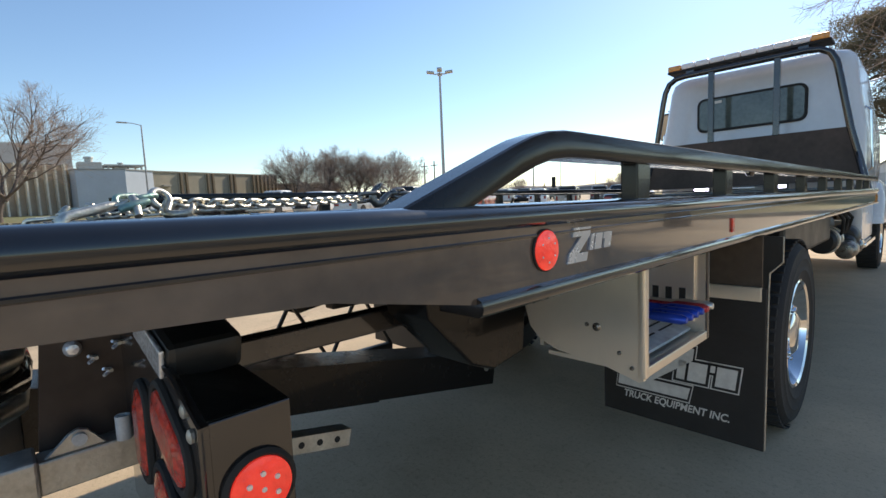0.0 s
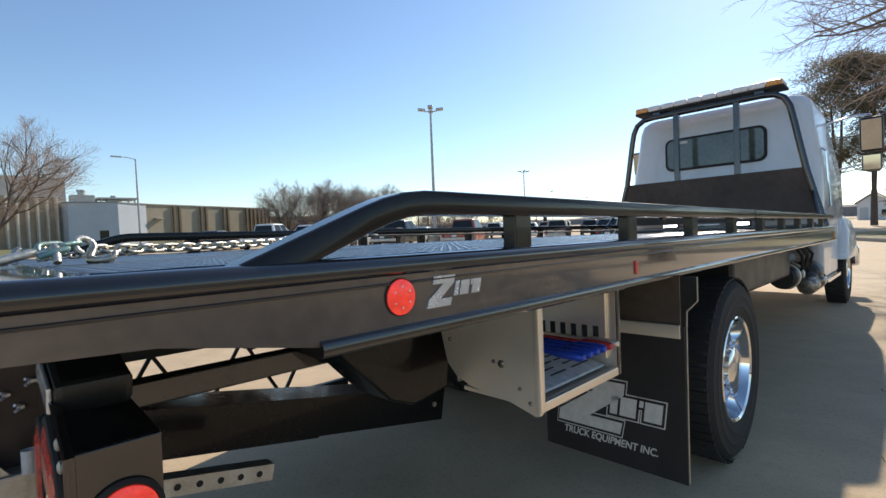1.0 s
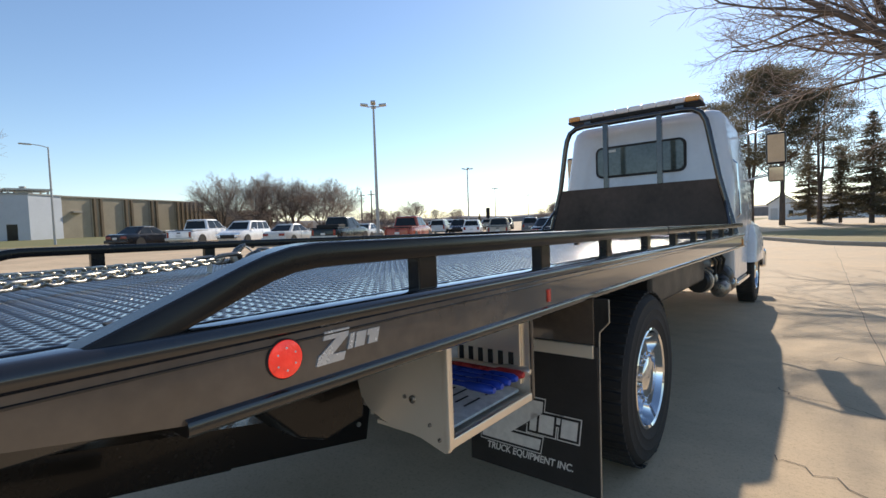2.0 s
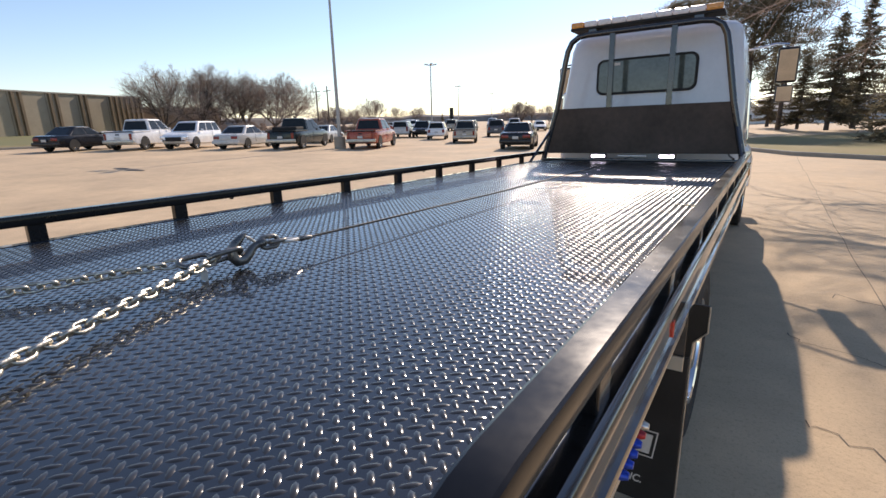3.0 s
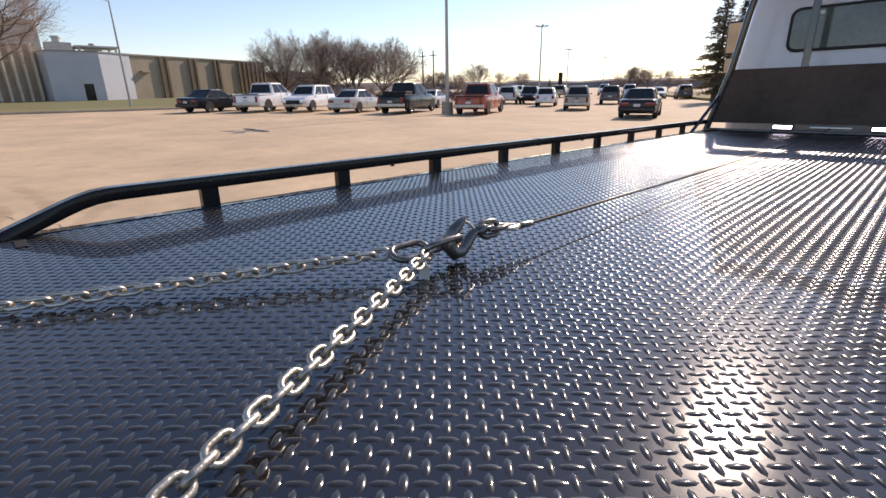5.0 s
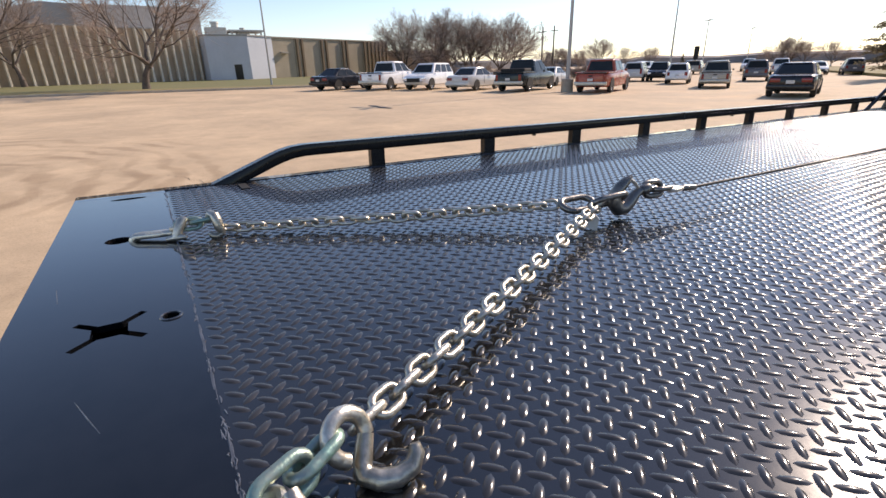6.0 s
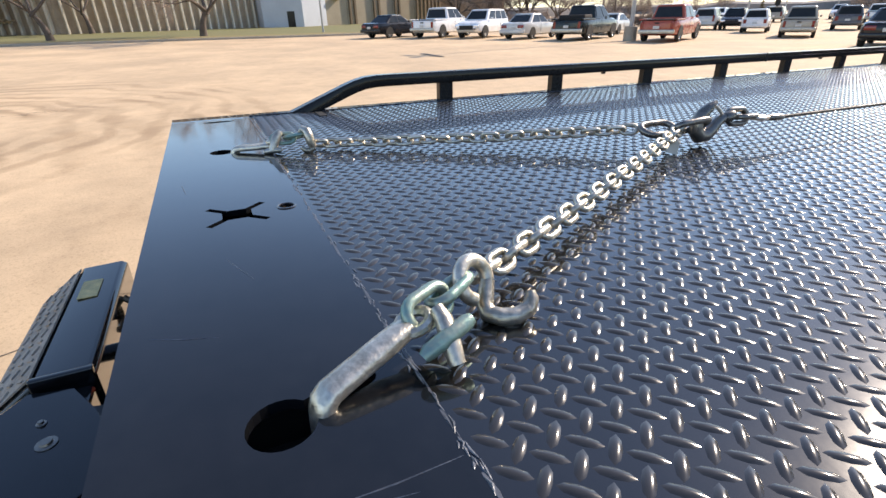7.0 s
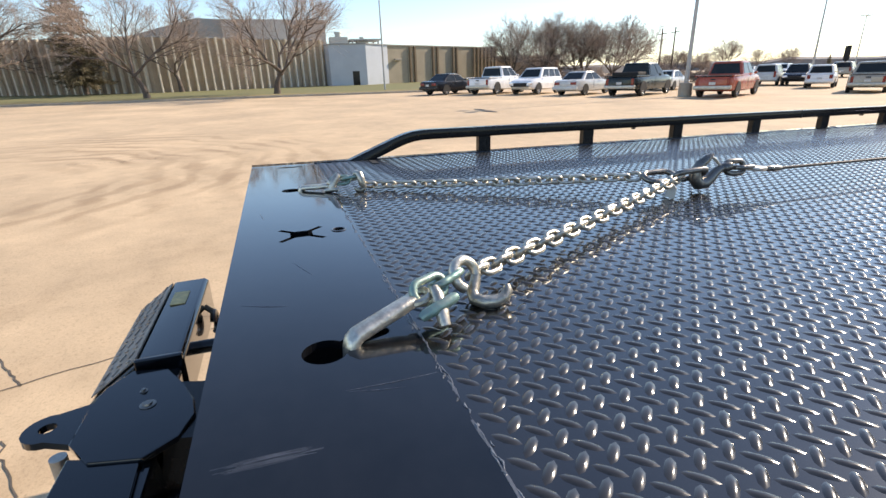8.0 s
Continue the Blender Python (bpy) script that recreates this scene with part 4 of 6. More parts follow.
def car(x, y, head, kind, paint, label, flip=False, size=1.0):
    """x, y: where the rear wheel on its right-hand side stands; head: the direction it points, in degrees from +y to the left."""
    L, W, Ht, hood, belt, wb, wr = {"sedan": (4.9, 1.84, 1.46, 0.92, 0.95, 2.85, 0.33), "suv": (4.8, 1.9, 1.74, 1.08, 1.1, 2.85, 0.37), "pickup": (5.8, 2.0, 1.88, 1.16, 1.18, 3.65, 0.4), "van": (5.1, 1.96, 1.76, 1.05, 1.08, 3.0, 0.35)}[kind]
    turn = Matrix.Rotation(radians(head + (180 if flip else 0)), 4, "Z")
    off = Vector((W / 2 - 0.12, -wb / 2, 0)) if not flip else Vector((-W / 2 + 0.12, wb / 2, 0))
    spot = Vector((x, y, 0)) - turn @ off * size
    spot.z = GZ(spot.x, spot.y)
    c = thing("car" if kind != "pickup" else "pickup_truck", Matrix.Translation(spot) @ turn @ Matrix.Scale(size, 4), label, "car" if kind != "pickup" else "pickup truck", "vehicles parked on the lot")
    r, f, w = -L / 2, L / 2, W / 2
    g = 0.24 if kind == "sedan" else 0.32
    rear_deck = {"sedan": belt + 0.02, "suv": belt, "pickup": 1.12, "van": belt}[kind]
    rows = ((r, 0.78, g + 0.24, rear_deck - 0.16), (r + 0.06, 0.9, g + 0.12, rear_deck - 0.05), (r + 0.3, 0.98, g + 0.02, rear_deck), (-wb / 2 + 0.2, 1.0, g, rear_deck + 0.01), (0.2, 1.0, g - 0.02, belt), (f - 1.5, 1.0, g, belt - 0.02),
            (f - 0.85, 0.98, g, hood - 0.03), (f - 0.35, 0.93, g + 0.03, hood - 0.12), (f - 0.1, 0.84, g + 0.1, hood - 0.24), (f, 0.72, g + 0.22, hood - 0.4))
    bm = bmesh.new()
    rings = []
    for y_, k_, lo_, hi_ in rows:
        half = [(0.82, lo_), (0.97, lo_ + 0.07), (1.0, lo_ + 0.45 * (hi_ - lo_)), (0.985, hi_ - 0.16), (0.94, hi_ - 0.05), (0.82, hi_)]
        rings.append([(w * k_ * a_, y_, b_) for a_, b_ in half] + [(-w * k_ * a_, y_, b_) for a_, b_ in half[::-1]])
    body = part("body", loft(bm, rings), paint, c, "glossy painted body")
    for sx in (-1, 1):
        for cy in (wb / 2, -wb / 2):
            arch = [(cy + (wr + 0.05) * math.cos(radians(t_)), wr + (wr + 0.05) * math.sin(radians(t_))) for t_ in range(0, 181, 15)] + [(cy - wr - 0.06, g), (cy + wr + 0.06, g)]
            part("wheel_arch", prism(bmesh.new(), arch, "x", min(sx * (w - 0.3), sx * (w + 0.004)), max(sx * (w - 0.3), sx * (w + 0.004))), M_DARK, body)
    c0, c1, c2, c3 = {"sedan": (r + 0.7, f - 1.35, r + 1.45, f - 2.25), "suv": (r + 0.1, f - 1.25, r + 0.4, f - 1.95), "pickup": (r + 1.85, f - 1.45, r + 2.0, f - 2.3), "van": (r + 0.1, f - 1.0, r + 0.35, f - 2.0)}[kind]
    zb, zt, xb, xt = belt - 0.05, Ht - 0.06, w - 0.08, w - 0.27
    part("cabin", loft(bmesh.new(), [rounded(-xb, xb, c0, c1, 0.12, zb), rounded(-xt, xt, c2, c3, 0.16, zt)]), paint, body, "painted upper cabin")

    def pane(name, corners):
        bm = bmesh.new()
        q = [Vector(v) for v in corners]
        n = (q[1] - q[0]).cross(q[3] - q[0]).normalized() * 0.012
        a_ = [bm.verts.new(v + n) for v in q]
        b_ = [bm.verts.new(v - n) for v in q]
        bm.faces.new(a_)
        bm.faces.new(b_[::-1])
        for i_ in range(4):
            bm.faces.new((a_[i_], b_[i_], b_[(i_ + 1) % 4], a_[(i_ + 1) % 4]))
        part(name, bm, M_CARGLASS, body)

    def edge(u, v, sx):
        """A point of the cabin's flank: u along it from the back, v up."""
        return (sx * (xb + (xt - xb) * v + 0.004), (c0 + (c1 - c0) * u) * (1 - v) + (c2 + (c3 - c2) * u) * v, zb + (zt - zb) * v)
    cuts = (0.1, 0.5, 0.55, 0.9) if kind != "van" and kind != "suv" else (0.07, 0.3, 0.34, 0.6, 0.64, 0.92)
    for sx in (-1, 1):
        for u0, u1 in zip(cuts[::2], cuts[1::2]):
            pane("side_window", (edge(u0, 0.14, sx), edge(u1, 0.14, sx), edge(u1, 0.93, sx), edge(u0, 0.93, sx)))
    for yb_, yt_, o in ((c0, c2, -0.004), (c1, c3, 0.004)):
        yy = lambda v: yb_ * (1 - v) + yt_ * v + o
        xx = lambda v: (xb - 0.14) * (1 - v) + (xt - 0.12) * v
        pane("windscreen" if o > 0 else "rear_window", ((-xx(0.14), yy(0.14), zb + (zt - zb) * 0.14), (xx(0.14), yy(0.14), zb + (zt - zb) * 0.14), (xx(0.9), yy(0.9), zb + (zt - zb) * 0.9), (-xx(0.9), yy(0.9), zb + (zt - zb) * 0.9)))
    part("roof", loft(bmesh.new(), [rounded(-w + 0.26, w - 0.26, c2 - 0.05, c3 + 0.05, 0.2, Ht - 0.08), rounded(-w + 0.3, w - 0.3, c2, c3, 0.2, Ht - 0.025), rounded(-w + 0.45, w - 0.45, c2 + 0.25, c3 - 0.25, 0.2, Ht)]), paint, body)
    mid = (c2 + c3) / 2
    for side in (-1, 1):
        half, low, high = {"sedan": (0.2, 0.32, 0.14), "suv": (0.11, 0.4, 0.1), "pickup": (0.08, 0.48, 0.1), "van": (0.09, 0.4, -0.1)}[kind]
        part("tail_lamp", boxm((side * (w * 0.84 - half) - half, r - 0.012, rear_deck - low), (side * (w * 0.84 - half) + half, r + 0.12, rear_deck - high), 0.03), M_TAIL, body)
        part("headlamp", boxm((side * (w - 0.28) - 0.18, f - 0.2, hood - 0.42), (side * (w - 0.28) + 0.18, f - 0.02, hood - 0.24), 0.03), M_CLEAR, body)
        part("door_mirror", boxm((side * (w + 0.05) - 0.07, c1 - 0.55, belt), (side * (w + 0.05) + 0.07, c1 - 0.43, belt + 0.13), 0.03), paint, body)
        part("door_line", boxm((side * w - 0.004, mid - 0.01, g + 0.2), (side * w + 0.004, mid + 0.005, belt - 0.04)), M_DARK, body)
        for cy in (wb / 2, -wb / 2):
            m = Matrix.Translation((side * (w + 0.008), cy, wr)) @ Matrix.Rotation(radians(90 * side), 4, "Y")
            whl = part("wheel", lathe(bmesh.new(), [(wr * 0.6, -0.22), (wr * 0.92, -0.22), (wr, -0.17), (wr, -0.05), (wr * 0.92, 0.0), (wr * 0.62, -0.01), (wr * 0.6, -0.22)], m, 24), M_RUBBER, c)
            part("wheel_rim", lathe(bmesh.new(), [(wr * 0.68, -0.01), (wr * 0.64, -0.03), (wr * 0.56, -0.06), (wr * 0.2, -0.02), (0.0, -0.015)], m, 24), M_RIM, whl)
            for q in range(5):
                a = 2 * math.pi * (q + 0.5) / 5
                part("rim_gap", lathe(bmesh.new(), [(0.0, 0.0), (wr * 0.13, 0.0), (wr * 0.12, 0.004), (0.0, 0.004)], m @ Matrix.Translation((wr * 0.42 * math.cos(a), wr * 0.42 * math.sin(a), -0.04)), 8), M_DARK, whl)
    part("bumper", boxm((-w + 0.05, r - 0.07, g + 0.12), (w - 0.05, r + 0.06, g + 0.32), 0.03), M_GALV if kind == "pickup" else paint, body)
    part("number_plate", boxm((-0.16, r - 0.078, g + 0.36), (0.16, r - 0.066, g + 0.5), 0.004), M_DECAL, body)
    if kind == "pickup":
        part("bed_well", boxm((-w + 0.12, r + 0.14, rear_deck - 0.01), (w - 0.12, r + 1.8, rear_deck + 0.018)), M_DARK, body, "dark open cargo bed")
        part("tailgate_line", boxm((-w + 0.2, r - 0.006, rear_deck - 0.5), (w - 0.2, r + 0.01, rear_deck - 0.485)), M_DARK, body)
        part("tailgate_handle", boxm((-0.12, r - 0.02, rear_deck - 0.2), (0.12, r + 0.02, rear_deck - 0.13), 0.01), M_DARK, body)
        for side in (-1, 1):
            part("bed_rail", boxm((min(side * (w - 0.12), side * (w - 0.02)), r + 0.06, rear_deck - 0.03), (max(side * (w - 0.12), side * (w - 0.02)), r + 1.85, rear_deck + 0.05), 0.02), paint, body)
    if flip:
        part("grille", boxm((-0.5, f - 0.03, hood - 0.55), (0.5, f + 0.015, hood - 0.3), 0.02), M_DARK, body)
    return c


car(-33.3, 12.3, 28, "sedan", P_BLACK, "black parked sedan at the end of the row", False, 1.0)
car(-31.1, 15.3, 34, "pickup", P_WHITE, "white parked pickup truck with an extended cab", False, 1.0)
car(-29.0, 17.4, 33, "suv", P_WHITE, "white parked sport utility car facing the truck", True, 1.0)
car(-26.1, 19.1, 27, "sedan", P_SILVER, "silver parked sedan with pale wheels", False, 1.0)
dark = car(-23.0, 20.9, 26, "pickup", P_GREEN, "dark green parked pickup truck with a loaded bed", False, 1.0)
part("bed_toolbox", boxm((-0.8, -2.3, 1.1), (0.8, -1.2, 1.36), 0.05), M_DARK, dark, "low black box across the cargo bed")
car(-18.9, 23.5, 26, "pickup", P_RED, "faded red parked pickup truck beside a lamp post", False, 0.98)
car(-29.1, 39.8, 30, "van", P_SILVER, "silver parked minivan in the second row", False, 0.95)
car(-27.3, 40.7, 30, "suv", P_BLACK, "black parked sport utility car", True, 0.95)
car(-23.1, 37.3, 30, "suv", P_WHITE, "white parked sport utility car", False, 0.9)
car(-17.3, 32.7, 29, "pickup", P_TAN, "champagne parked pickup truck", False, 0.9)
car(-21.7, 46.3, 26, "suv", P_GREY, "dark grey parked sport utility car", False, 1.0)
car(-9.6, 25.7, 19, "sedan", P_BLACK, "black sedan standing in the aisle", False, 1.0)
car(-27.8, 27.8, 28, "sedan", P_SILVER, "silver parked sedan behind the lamp post", False, 0.95)
car(-31.4, 28.2, 28, "sedan", P_SILVER, "silver parked sedan beyond the first row", False, 0.95)
for k, (kind, paint, nm) in enumerate((("sedan", P_SILVER, "silver"), ("suv", P_WHITE, "white"), ("sedan", P_GREY, "grey"), ("van", P_TAN, "champagne"), ("suv", P_BLACK, "black"), ("sedan", P_RED, "red"), ("pickup", P_WHITE, "white"), ("sedan", P_WHITE, "white"), ("suv", P_GREY, "grey"))):
    car(-49.5 + 3.3 * k, 62 + 0.8 * (k % 2) + 0.9 * k, 26, kind, paint, f"{nm} parked car in a far row of the lot", k % 3 == 1, 1.0)
for k, (kind, paint, nm) in enumerate((("suv", P_WHITE, "white"), ("sedan", P_BLACK, "black"), ("van", P_SILVER, "silver"), ("sedan", P_GREY, "grey"), ("pickup", P_WHITE, "white"), ("suv", P_RED, "red"), ("sedan", P_SILVER, "silver"), ("van", P_WHITE, "white"), ("sedan", P_SILVER, "silver"))):
    car(-58 + 4.2 * k, 78 + 1.0 * k, 26, kind, paint, f"{nm} parked car in a far row of the lot", k % 2 == 0, 1.0)


# ---- trees ----
def tube_mesh(segs, sides):
    V, F = [], []
    for p0, p1, r0, r1 in segs:
        d = (p1 - p0).normalized()
        s = d.cross(Vector((0.3, 0.2, 1)) if abs(d.z) < 0.9 else Vector((1, 0.1, 0))).normalized()
        u = s.cross(d)
        b = len(V)
        for p, r in ((p0, r0), (p1, r1)):
            for k in range(sides):
                a = 2 * math.pi * k / sides
                V.append(p + s * (r * math.cos(a)) + u * (r * math.sin(a)))
        F += [(b + k, b + (k + 1) % sides, b + sides + (k + 1) % sides, b + sides + k) for k in range(sides)]
    return V, F


def mesh_part(name, V, F, material, parent, label=""):
    me = bpy.data.meshes.new(name)
    me.from_pydata([tuple(v) for v in V], [], F)
    me.materials.append(material)
    me.shade_smooth()
    o = new(name, me)
    o.parent = parent
    if label:
        o["label"] = label
    return o


def grow(rng, h, trunk, spread, levels, droop=0.0, clear=0.2, dense=2):
    """A bare broad-leaved tree as tapered segments: (trunk and limbs, twigs)."""
    big, fine = [], []
    count = (4, 7, 6, 5, 3)

    def limb(p, d, length, r, lev):
        n = count[lev]
        for i in range(n):
            d = (d + Vector((rng.gauss(0, 0.17), rng.gauss(0, 0.17), rng.gauss(0.02 - droop, 0.13)))).normalized()
            q = p + d * (length / n)
            r1 = r * (1 - 0.75 / n)
            (big if lev < 3 else fine).append((p, q, r, r1))
            p, r = q, r1
            if 0 < lev < 4 and i > 0:
                for _ in range(dense if lev == 1 else 2):
                    side = d.cross(Vector((rng.gauss(0, 1), rng.gauss(0, 1), rng.gauss(0, 1)))).normalized()
                    nd = (d + side * rng.uniform(0.65, 1.1) * spread + Vector((0, 0, 0.07))).normalized()
                    limb(p, nd, length * (0.78 - 0.5 * i / n) * rng.uniform(0.7, 1.05), r * rng.uniform(0.5, 0.68), lev + 1)
        return p, d, r

    top, d, r = limb(Vector((0, 0, -0.1)), Vector((0, 0, 1)), h * clear, trunk, 0)
    for k in range(levels):
        a = 2 * math.pi * (k + rng.uniform(-0.25, 0.25)) / levels
        rise = rng.uniform(0.45, 1.5)
        nd = Vector((math.cos(a) * spread, math.sin(a) * spread, rise)).normalized()
        limb(top - Vector((0, 0, h * 0.05 * rng.random())), nd, h * rng.uniform(0.62, 0.8), r * rng.uniform(0.66, 0.84), 1)
    return big, fine


def bare_tree(name, seed, h, trunk, spread, label, levels=6, droop=0.0, clear=0.2, thin=0.0095, dense=2):
    rng = random.Random(seed)
    big, fine = grow(rng, h, trunk, spread, levels, droop, clear, dense)
    t = thing(name, pose(0, 0, 0), label, "tree", "bare trees")
    V, F = tube_mesh(big, 7)
    mesh_part("trunk", V, F, M_BARK, t, "grey-brown trunk and limbs")
    V, F = tube_mesh([(a, b, max(r, thin), max(q, thin * 0.65)) for a, b, r, q in fine], 3)
    mesh_part("crown", V, F, M_TWIG, t, "leafless crown of thin twigs")
    return t


def at(x, y, z, turn, s):
    return pose(x, y, z + GZ(x, y), 0, 0, turn) @ Matrix.Scale(s, 4)


t1 = bare_tree("bare_tree", 3, 9.5, 0.34, 0.85, "bare spreading deciduous tree in winter", 7, -0.01, 0.16, 0.0065, 2)
t2 = bare_tree("bare_tree", 11, 9.0, 0.32, 0.7, "bare upright deciduous tree in winter", 6, -0.01, 0.16, 0.0065, 2)
t3 = bare_tree("bare_tree", 23, 8.8, 0.34, 0.85, "bare round-headed deciduous tree in winter", 8, -0.01, 0.16, 0.0065, 2)
place(t1, at(-64.0, 37.5, 0, 0, 0.98))
t4 = bare_tree("bare_tree", 31, 9.0, 0.34, 0.8, "sparse bare tree with crooked dark limbs on the lawn", 5, 0.0, 0.24, 0.0075, 2)
t5 = bare_tree("bare_tree", 37, 8.8, 0.32, 0.75, "slender sparse bare tree on the lawn", 4, 0.0, 0.26, 0.0075, 2)
place(t2, at(-61.5, 42.0, 0, 150, 0.86))
place(t3, at(-66.5, 34.0, 0, 80, 0.92))
place(t4, at(-44.2, 0.8, 0.15, 40, 0.98))
place(t5, at(-45.3, -9.3, 0.15, 90, 0.95))
for src, x, y, z, turn, s in ((t3, -59.7, 42.8, 0, 260, 0.95), (t1, -58.8, 45.7, 0, 20, 0.93), (t2, -57.8, 48.6, 0, 110, 0.9), (t1, -63.4, 40.9, 0, 200, 0.88), (t3, -78.8, 76.2, 0, 60, 0.55), (t1, -77.0, 78.1, 0, 120, 0.5), (t2, -81.9, 75.8, 0, 250, 0.52), (t3, -78.8, 83.3, 0, 10, 0.5), (t3, -85.9, 97.2, 0, 40, 0.82), (t1, -124.5, 156.2, 0, 190, 0.74), (t3, -119.0, 160.5, 0, 90, 0.76), (t1, -63.9, 135.8, 0, 300, 0.7), (t3, -61.3, 137.0, 0, 200, 0.78), (t2, -59.5, 140.0, 0, 30, 0.72), (t1, -50.4, 130.8, 0, 77, 0.6),
                              (t5, -58.0, -8.5, 0.35, 30, 0.95), (t4, -58.5, -25.0, 0.35, 220, 1.1), (t4, -50, -25.0, 0.2, 130, 1.1), (t5, -56, -36.0, 0.35, 150, 1.1)):
    copy_thing(src, at(x, y, z, turn, s))
shrub = bare_tree("bare_shrub", 51, 1.9, 0.04, 1.0, "low leafless brown shrub behind the parked cars", 9, 0.0, 0.03, 0.006, 2)
tagged(shrub, "low leafless brown shrub behind the parked cars", "shrub", "shrubs along the lot")
place(shrub, at(-55.5, 31.5, 0, 0, 1.0))
for k in range(11):
    copy_thing(shrub, at(-54.6 + 1.5 * k, 32.8 + 1.35 * k + 0.5 * (k % 3), 0, 67 * k, 0.85 + 0.12 * (k % 4)))
big = bare_tree("bare_tree", 42, 13.2, 0.5, 1.1, "large bare tree whose limbs hang over the lot", 8, -0.02, 0.24, 0.005)
place(big, at(7.3, 18.1, 0.05, 35, 1.0))


def conifer(name, seed, h, width, label, open_crown=0.0, base=0.12, step=0.42):
    rng = random.Random(seed)
    t = thing(name, pose(0, 0, 0), label, "tree", "conifers")
    lean = Vector((rng.uniform(-0.02, 0.02), rng.uniform(-0.02, 0.02), 1))
    segs = [(lean * (h * k / 10), lean * (h * (k + 1) / 10), 0.022 * h * (1 - k / 10.5), 0.022 * h * (1 - (k + 1) / 10.5)) for k in range(10)]
    V, F, N, G = [], [], [], []
    z = h * base
    while z < h * 0.985:
        f = z / h
        reach = width * ((1 - f) ** 0.75 if not open_crown else (1 - f) ** 0.35 * (0.55 + 0.6 * rng.random()))
        for k in range(rng.randint(4, 6) if not open_crown else rng.randint(3, 5)):
            a = rng.uniform(0, 2 * math.pi)
            d = Vector((math.cos(a), math.sin(a), (-0.22 if not open_crown else 0.22) + rng.uniform(-0.12, 0.12)))
            p0 = lean * z
            ln = reach * rng.uniform(0.7, 1.08)
            p1 = p0 + d * ln + Vector((0, 0, 0.12 * ln))
            segs.append((p0, p1, 0.012 * h * (1 - f) * 0.5 + 0.012, 0.01))
            m = max(3, int(ln / (0.16 if not open_crown else 0.2)))
            for i in range(m):
                u = (0.12 if not open_crown else 0.35) + 0.9 * i / m * (0.98 if not open_crown else 0.72)
                for _ in range(6 if not open_crown else 17):
                    c = p0.lerp(p1, u) + Vector((rng.gauss(0, 0.14), rng.gauss(0, 0.14), rng.gauss(-0.03, 0.08))) * (1.0 if not open_crown else 2.0)
                    e = (d * 0.6 + Vector((rng.gauss(0, 0.7), rng.gauss(0, 0.7), rng.gauss(0.05, 0.4)))).normalized() * rng.uniform(0.2, 0.42)
                    s = e.cross(Vector((rng.gauss(0, 1), rng.gauss(0, 1), rng.gauss(0, 1)))).normalized() * 0.06
                    b = len(N)
                    N += [c - s, c + e, c + s]
                    G.append((b, b + 1, b + 2))
        z += step * rng.uniform(0.7, 1.2) * (1.0 if not open_crown else 1.4)
    V, F = tube_mesh(segs, 6)
    mesh_part("trunk", V, F, M_BARK, t, "straight brown trunk with whorled branches")
    mesh_part("crown", N, G, M_NEEDLE, t, "dusty green needle crown with gaps")
    return t


def pine(name, seed, h, width, label, clumps=95):
    """A pine with forked bare trunk and a rounded crown of needle clumps with gaps."""
    rng = random.Random(seed)
    t = thing(name, pose(0, 0, 0), label, "tree", "conifers")
    segs, N, G = [], [], []
    fork = Vector((0, 0, h * 0.2))
    segs.append((Vector((0, 0, -0.1)), fork, 0.02 * h, 0.016 * h))
    stems = []
    for k in range(2):
        p = fork
        for i in range(7):
            q = p + Vector(((0.1 if k else -0.08) * (1 - i / 9) + rng.gauss(0, 0.03), rng.gauss(0, 0.05), 1)).normalized() * h * 0.105
            segs.append((p, q, 0.013 * h * (1 - i / 8), 0.013 * h * (1 - (i + 1) / 8)))
            stems.append(q)
            p = q
    for c in range(clumps):
        f = rng.random() ** 0.8
        z = h * (0.36 + 0.64 * f)
        reach = width * math.sqrt(max(0.03, 1 - ((f - 0.35) / 0.68) ** 2)) * rng.uniform(0.35, 1.0)
        a = rng.uniform(0, 2 * math.pi)
        c0 = Vector((reach * math.cos(a), reach * math.sin(a), z))
        root = min(stems, key=lambda q: (q - c0).length + 0.9 * abs(q.z - c0.z + 0.1 * h))
        mid = root.lerp(c0, 0.55) + Vector((0, 0, -0.03 * h))
        segs += [(root, mid, 0.05, 0.035), (mid, c0, 0.035, 0.012)]
        size = rng.uniform(0.45, 0.85) * width * 0.26
        for _ in range(int(300 * (size / (width * 0.2)))):
            d = Vector((rng.gauss(0, 1), rng.gauss(0, 1), rng.gauss(0, 0.6)))
            p = c0 + d * size * 0.55
            e = (d * 0.5 + Vector((rng.gauss(0, 0.6), rng.gauss(0, 0.6), rng.gauss(0.3, 0.5)))).normalized() * rng.uniform(0.14, 0.3)
            w = e.cross(Vector((rng.gauss(0, 1), rng.gauss(0, 1), rng.gauss(0, 1)))).normalized() * 0.035
            b = len(N)
            N += [p - w, p + e, p + w]
            G.append((b, b + 1, b + 2))
    V, F = tube_mesh(segs, 6)
    mesh_part("trunk", V, F, M_BARK, t, "forked brown trunk with crooked limbs")
    mesh_part("crown", N, G, M_NEEDLE, t, "rounded brownish needle crown with gaps")
    return t


